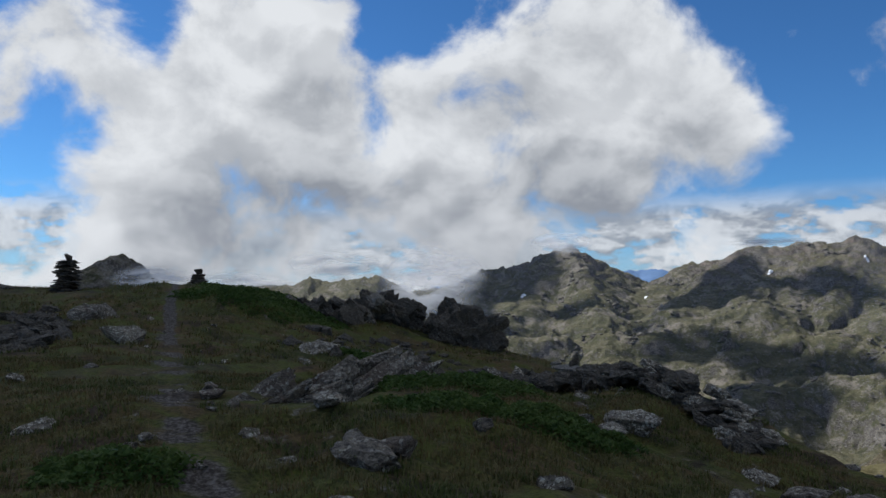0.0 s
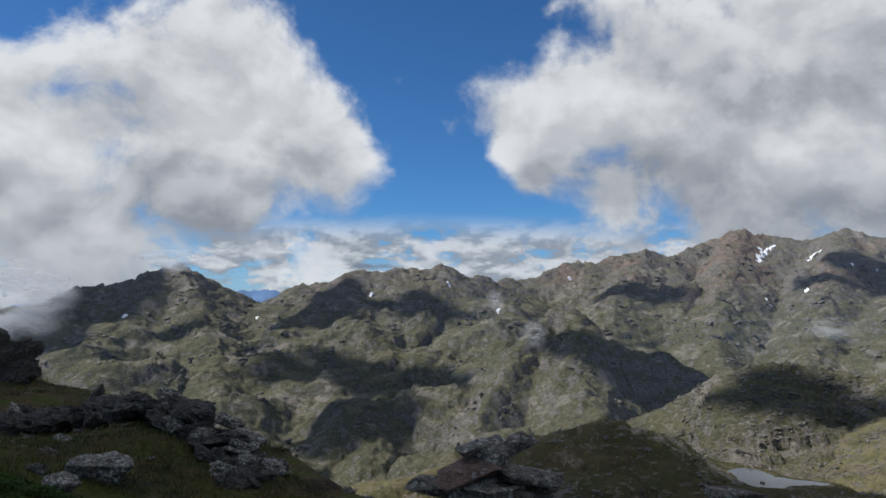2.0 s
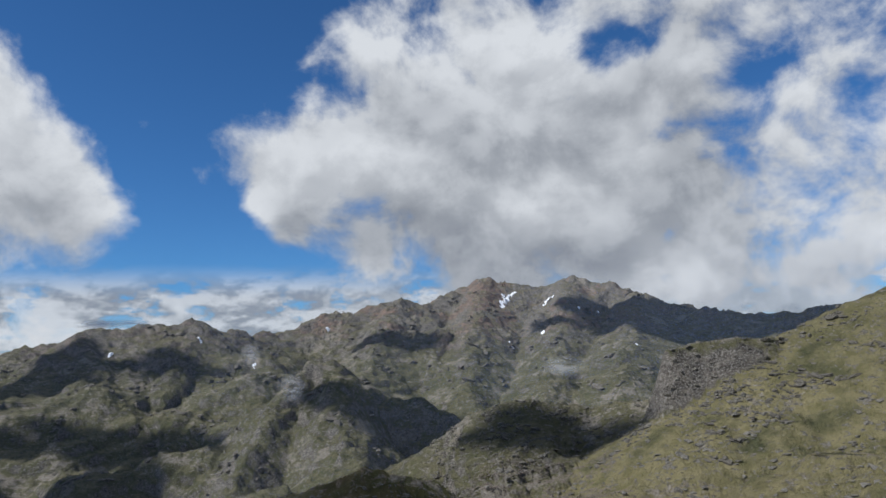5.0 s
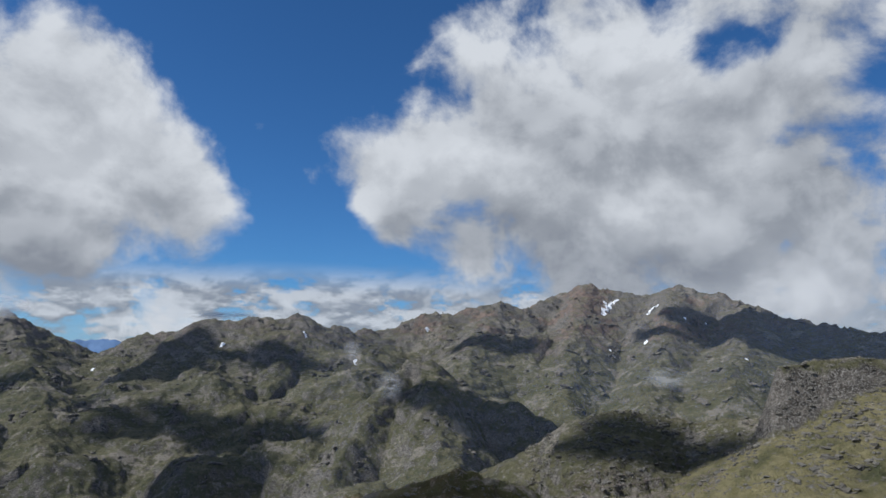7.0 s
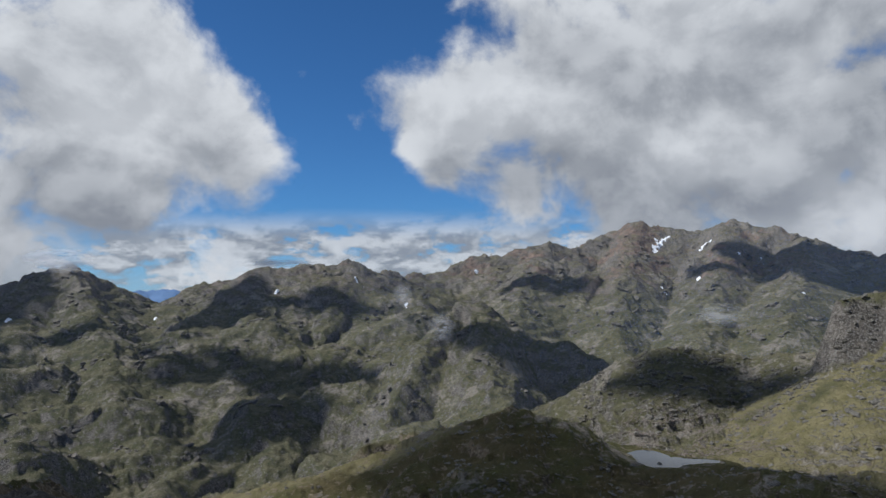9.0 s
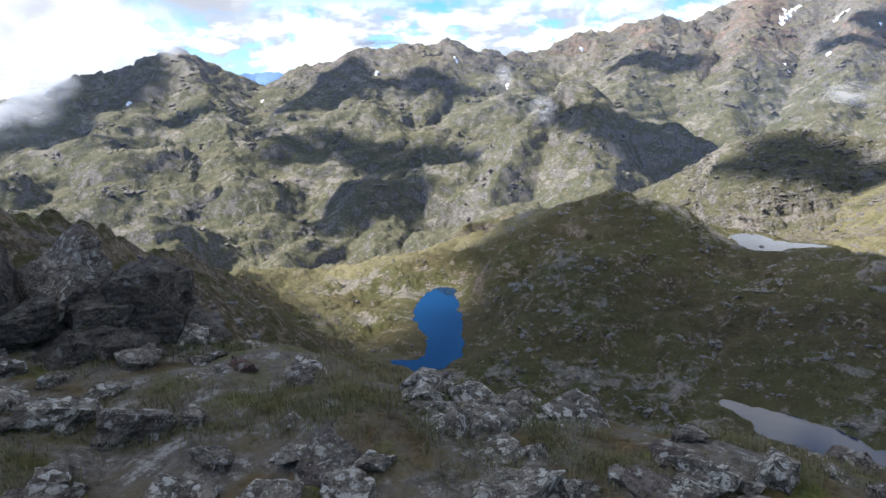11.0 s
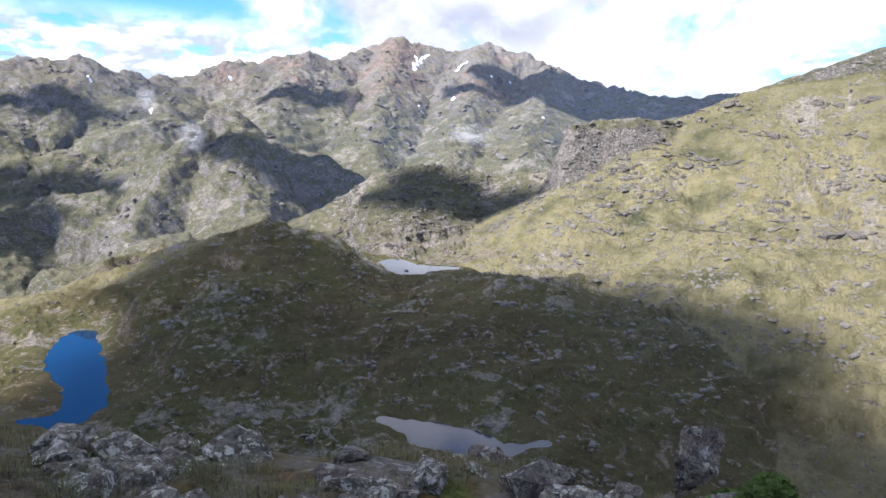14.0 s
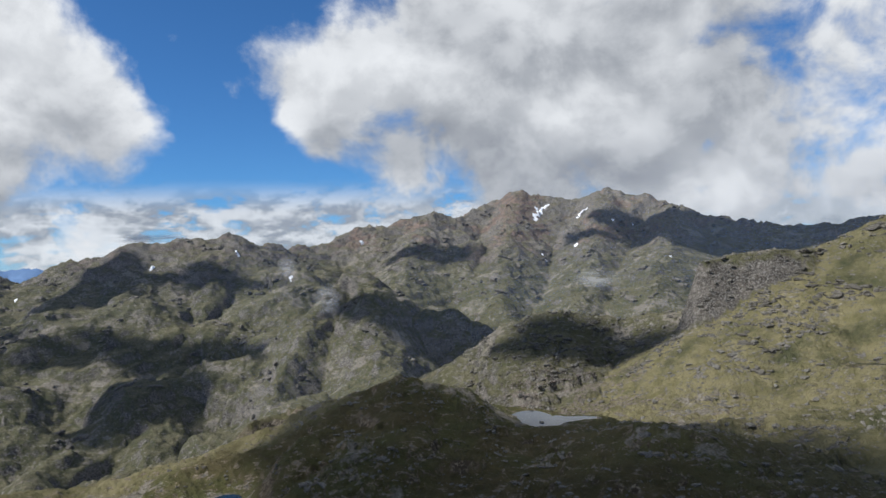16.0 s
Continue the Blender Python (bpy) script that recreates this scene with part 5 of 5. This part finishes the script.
boulder_field("rubble", "dark stones strewn over the slope below the cairns", 2600, -62, -20, 16, 44, 0.06, 0.42, 86, DARKROCK, gather=0.05)


def ledge_field(label, clusters, az0, az1, r0, r1, small, large, spread, seed, material, keep=None):
    """Groups of long low ledges of bedrock that follow the contours of a hillside, in one mesh."""
    rg = np.random.default_rng(seed)
    az, r = np.radians(rg.uniform(az0, az1, clusters)), np.sqrt(rg.uniform(r0 * r0, r1 * r1, clusters))
    cx, cy = BASE[0] + r * np.sin(az), BASE[1] + r * np.cos(az)
    m = perlin(cx / (spread * 4), cy / (spread * 4), seed) > -0.12
    if keep is not None:
        m &= keep(cx, cy)
    cx, cy = cx[m], cy[m]
    e = 6.0
    gx_, gy_ = (land(cx + e, cy)[0] - land(cx - e, cy)[0]), (land(cx, cy + e)[0] - land(cx, cy - e)[0])
    turn = np.arctan2(gy_, gx_) + np.pi / 2
    many = rg.integers(4, 13, len(cx))
    pick = np.repeat(np.arange(len(cx)), many)
    n = len(pick)
    along, down = rg.normal(0, spread, n), rg.normal(0, spread * 0.28, n)
    t = turn[pick] + rg.normal(0, 0.25, n)
    x, y = cx[pick] + along * np.cos(turn[pick]) - down * np.sin(turn[pick]), cy[pick] + along * np.sin(turn[pick]) + down * np.cos(turn[pick])
    wet = np.ones(n, bool)
    for lake_name in LAKES:
        wet &= shore(x, y, lake_name) > 4.0
    x, y, t = x[wet], y[wet], t[wet]
    n, z = len(x), land(x, y)[0]
    bm = bmesh.new()
    bmesh.ops.create_icosphere(bm, subdivisions=2, radius=1.0)
    base = np.array([v.co[:] for v in bm.verts])
    tri = np.array([[v.index for v in f.verts] for f in bm.faces])
    bm.free()
    base = 0.4 * base + 0.6 * base / np.abs(base).max(1)[:, None]
    size = small * (large / small) ** (rg.uniform(0, 1, n) ** 1.8)
    shape = np.stack([size * rg.uniform(0.8, 1.9, n), size * rg.uniform(0.6, 1.1, n), size * rg.uniform(0.35, 0.8, n)], -1)
    v = base[None] * (1 + rg.uniform(-0.3, 0.18, (n, len(base))))[:, :, None] * shape[:, None, :]
    v[..., 2] += v[..., 0] * rg.normal(0, 0.22, n)[:, None]
    c, s_ = np.cos(t)[:, None], np.sin(t)[:, None]
    v = np.stack([v[..., 0] * c - v[..., 1] * s_, v[..., 0] * s_ + v[..., 1] * c, v[..., 2]], -1) + np.stack([x, y, z], -1)[:, None, :]
    f = (tri[None] + (np.arange(n) * len(base))[:, None, None]).reshape(-1, 3)
    return tagged(new("rock_ledges", mesh_from("rock_ledges", v.reshape(-1, 3), f, material, False)), label, "rock ledges", kind="stuff")


SCREE = rock_material("pinkish_scree", (0.15, 0.12, 0.10), (0.27, 0.225, 0.195), (0.34, 0.30, 0.27), 0.0)
boulder_field("scree", "pale pinkish scree at the foot of the knoll", 16000, 47.5, 62, 735, 860, 0.35, 1.3, 87, SCREE, gather=-0.1)
boulder_field("scree", "grey scree fans on the sunlit hillside", 9000, 74, 92, 640, 840, 0.3, 1.2, 88, SCREE, gather=0.3)
LEDGE = rock_material("ledge_rock", (0.060, 0.054, 0.045), (0.17, 0.155, 0.13), (0.27, 0.25, 0.20), -0.02)
ledge_field("broken grey ledges across the sunlit hillside", 170, 66, 98, 640, 1030, 1.0, 4.8, 11.0, 181, LEDGE)
ledge_field("crowded rocky ledges over the knoll", 260, 47, 73, 850, 1030, 0.8, 3.4, 8.0, 182, LEDGE)
PALE_LEDGE = rock_material("pale_ledge_rock", (0.11, 0.10, 0.082), (0.24, 0.22, 0.185), (0.33, 0.31, 0.26), 0.0)
ledge_field("low pale bedrock ribs in the shaded hill's turf", 480, 33, 78, 260, 660, 0.4, 2.0, 5.5, 183, PALE_LEDGE)
ledge_field("stony ribs on the slope around the blue lake", 110, 2, 36, 110, 620, 0.4, 1.6, 5.0, 184, LEDGE)
FAR_LEDGE = rock_material("far_crag_rock", (0.10, 0.088, 0.072), (0.21, 0.19, 0.16), (0.30, 0.275, 0.23), 0.0)
ledge_field("crags and rock bands on the far mountainsides", 800, -6, 82, 1500, 3250, 3.0, 9.0, 26.0, 185, FAR_LEDGE)
px_, py_ = spot(52.9, (BASE[2] - LAKES["pond"][0]) / math.tan(radians(12.25)))
islet = link("islet", rock((5, 4, 2.2), 91, 16, 2), FIELD, at=pose(px_, py_, LAKES["pond"][0] + 0.3))
tagged(islet, "tiny rocky islet in the pale pond", "islet")


def mist_material(name, amount):
    m = bpy.data.materials.new(name)
    m.use_nodes = True
    n = Nodes(m.node_tree)
    tc = n.add("ShaderNodeTexCoord").outputs["Object"]
    pos = n.add("ShaderNodeNewGeometry").outputs["Position"]
    flat = n.vec("MULTIPLY", tc, (1.0, 0.0, 1.0))
    fall = n.step(n.vec("LENGTH", flat), 1.0, 0.15)
    wisp = n.noise(n.vec("ADD", n.scaled(pos, 0.002), n.scaled(tc, 0.9)), 1.3, 5, 0.52, 0.3)
    alpha = n.math("MULTIPLY", fall, n.step(wisp, 0.30, 0.58))
    white = n.add("ShaderNodeMixShader", {0: 0.5, 1: n.add("ShaderNodeBsdfDiffuse", {"Color": (0.93, 0.94, 0.96, 1)}).outputs[0], 2: n.add("ShaderNodeBsdfTranslucent", {"Color": (0.93, 0.94, 0.96, 1)}).outputs[0]}).outputs[0]
    out = n.add("ShaderNodeMixShader", {0: n.math("MULTIPLY", alpha, amount), 1: n.add("ShaderNodeBsdfTransparent").outputs[0], 2: white}).outputs[0]
    n.add("ShaderNodeOutputMaterial", {"Surface": out})
    return m


MIST, WISP = mist_material("mist", 0.88), mist_material("wisp", 0.30)


def mist(az, el, r, wide, high, label, layers=5, depth=0.12, material=None):
    """A bank of mist: curved veils one behind another."""
    base = new("mist")
    x, y = spot(az, r)
    base.location = (x, y, BASE[2] + r * math.tan(radians(el)))
    base.rotation_euler = (0, 0, radians(-az))
    tagged(base, label, "mist")
    a, q = np.meshgrid(np.linspace(0, 2 * np.pi, 28, endpoint=False), np.linspace(0.04, 1, 9))
    U, V = (q * np.cos(a)), (q * np.sin(a))
    f = np.array([(i * 28 + j, i * 28 + (j + 1) % 28, (i + 1) * 28 + (j + 1) % 28, (i + 1) * 28 + j) for i in range(8) for j in range(28)])
    for k in range(layers):
        q = k / max(1, layers - 1) * 2 - 1
        grow = 1 - 0.3 * q * q
        bulge = V * 3.6 * high / wide + 0.25 * (U ** 2 + V ** 2) + 0.25 * perlin(U * 2 + k, V * 2, 90 + k)
        v = np.stack([U.ravel(), bulge.ravel(), V.ravel()], -1)
        ob = new("veil", mesh_from("veil", v, f, material or MIST))
        ob.parent = base
        ob.location = (0, q * depth * r * 0.3, 0)
        ob.scale = (wide * grow, wide * 0.3, high * grow)


mist(-1.8, 0.2, 650, 75, 60, "white cloud welling up behind the rim", 2)
mist(-9, 1.3, 900, 110, 30, "drifting grey cloud over the ridge", 1)
mist(9.0, 2.9, 2250, 170, 62, "thin cloud cap on the dark peak", 2, 0.05)
mist(0.5, 0.6, 2300, 190, 120, "cloud bank hanging beside the dark peak", 1, 0.05)
mist(-22.5, 0.2, 600, 50, 17, "mist round the foot of the misty hill", 2)
mist(24.0, 2.7, 2450, 210, 24, "thin cloud strip over the flat summit", 1, 0.05)
mist(36.6, -2.2, 1650, 50, 60, "faint wisp of mist before the pyramid spur", 1, 0.05, WISP)
mist(33.6, 0.3, 2300, 50, 60, "faint wisp of mist below the notch", 1, 0.05, WISP)
mist(57.5, -1.4, 1700, 90, 40, "faint wisp of mist over the far slope", 1, 0.05, WISP)
mist(-16, -0.1, 640, 70, 17, "pale mist behind the small cairn", 1)


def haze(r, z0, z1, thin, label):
    """An added curved sheet, faintly blue and translucent, that imitates distance haze."""
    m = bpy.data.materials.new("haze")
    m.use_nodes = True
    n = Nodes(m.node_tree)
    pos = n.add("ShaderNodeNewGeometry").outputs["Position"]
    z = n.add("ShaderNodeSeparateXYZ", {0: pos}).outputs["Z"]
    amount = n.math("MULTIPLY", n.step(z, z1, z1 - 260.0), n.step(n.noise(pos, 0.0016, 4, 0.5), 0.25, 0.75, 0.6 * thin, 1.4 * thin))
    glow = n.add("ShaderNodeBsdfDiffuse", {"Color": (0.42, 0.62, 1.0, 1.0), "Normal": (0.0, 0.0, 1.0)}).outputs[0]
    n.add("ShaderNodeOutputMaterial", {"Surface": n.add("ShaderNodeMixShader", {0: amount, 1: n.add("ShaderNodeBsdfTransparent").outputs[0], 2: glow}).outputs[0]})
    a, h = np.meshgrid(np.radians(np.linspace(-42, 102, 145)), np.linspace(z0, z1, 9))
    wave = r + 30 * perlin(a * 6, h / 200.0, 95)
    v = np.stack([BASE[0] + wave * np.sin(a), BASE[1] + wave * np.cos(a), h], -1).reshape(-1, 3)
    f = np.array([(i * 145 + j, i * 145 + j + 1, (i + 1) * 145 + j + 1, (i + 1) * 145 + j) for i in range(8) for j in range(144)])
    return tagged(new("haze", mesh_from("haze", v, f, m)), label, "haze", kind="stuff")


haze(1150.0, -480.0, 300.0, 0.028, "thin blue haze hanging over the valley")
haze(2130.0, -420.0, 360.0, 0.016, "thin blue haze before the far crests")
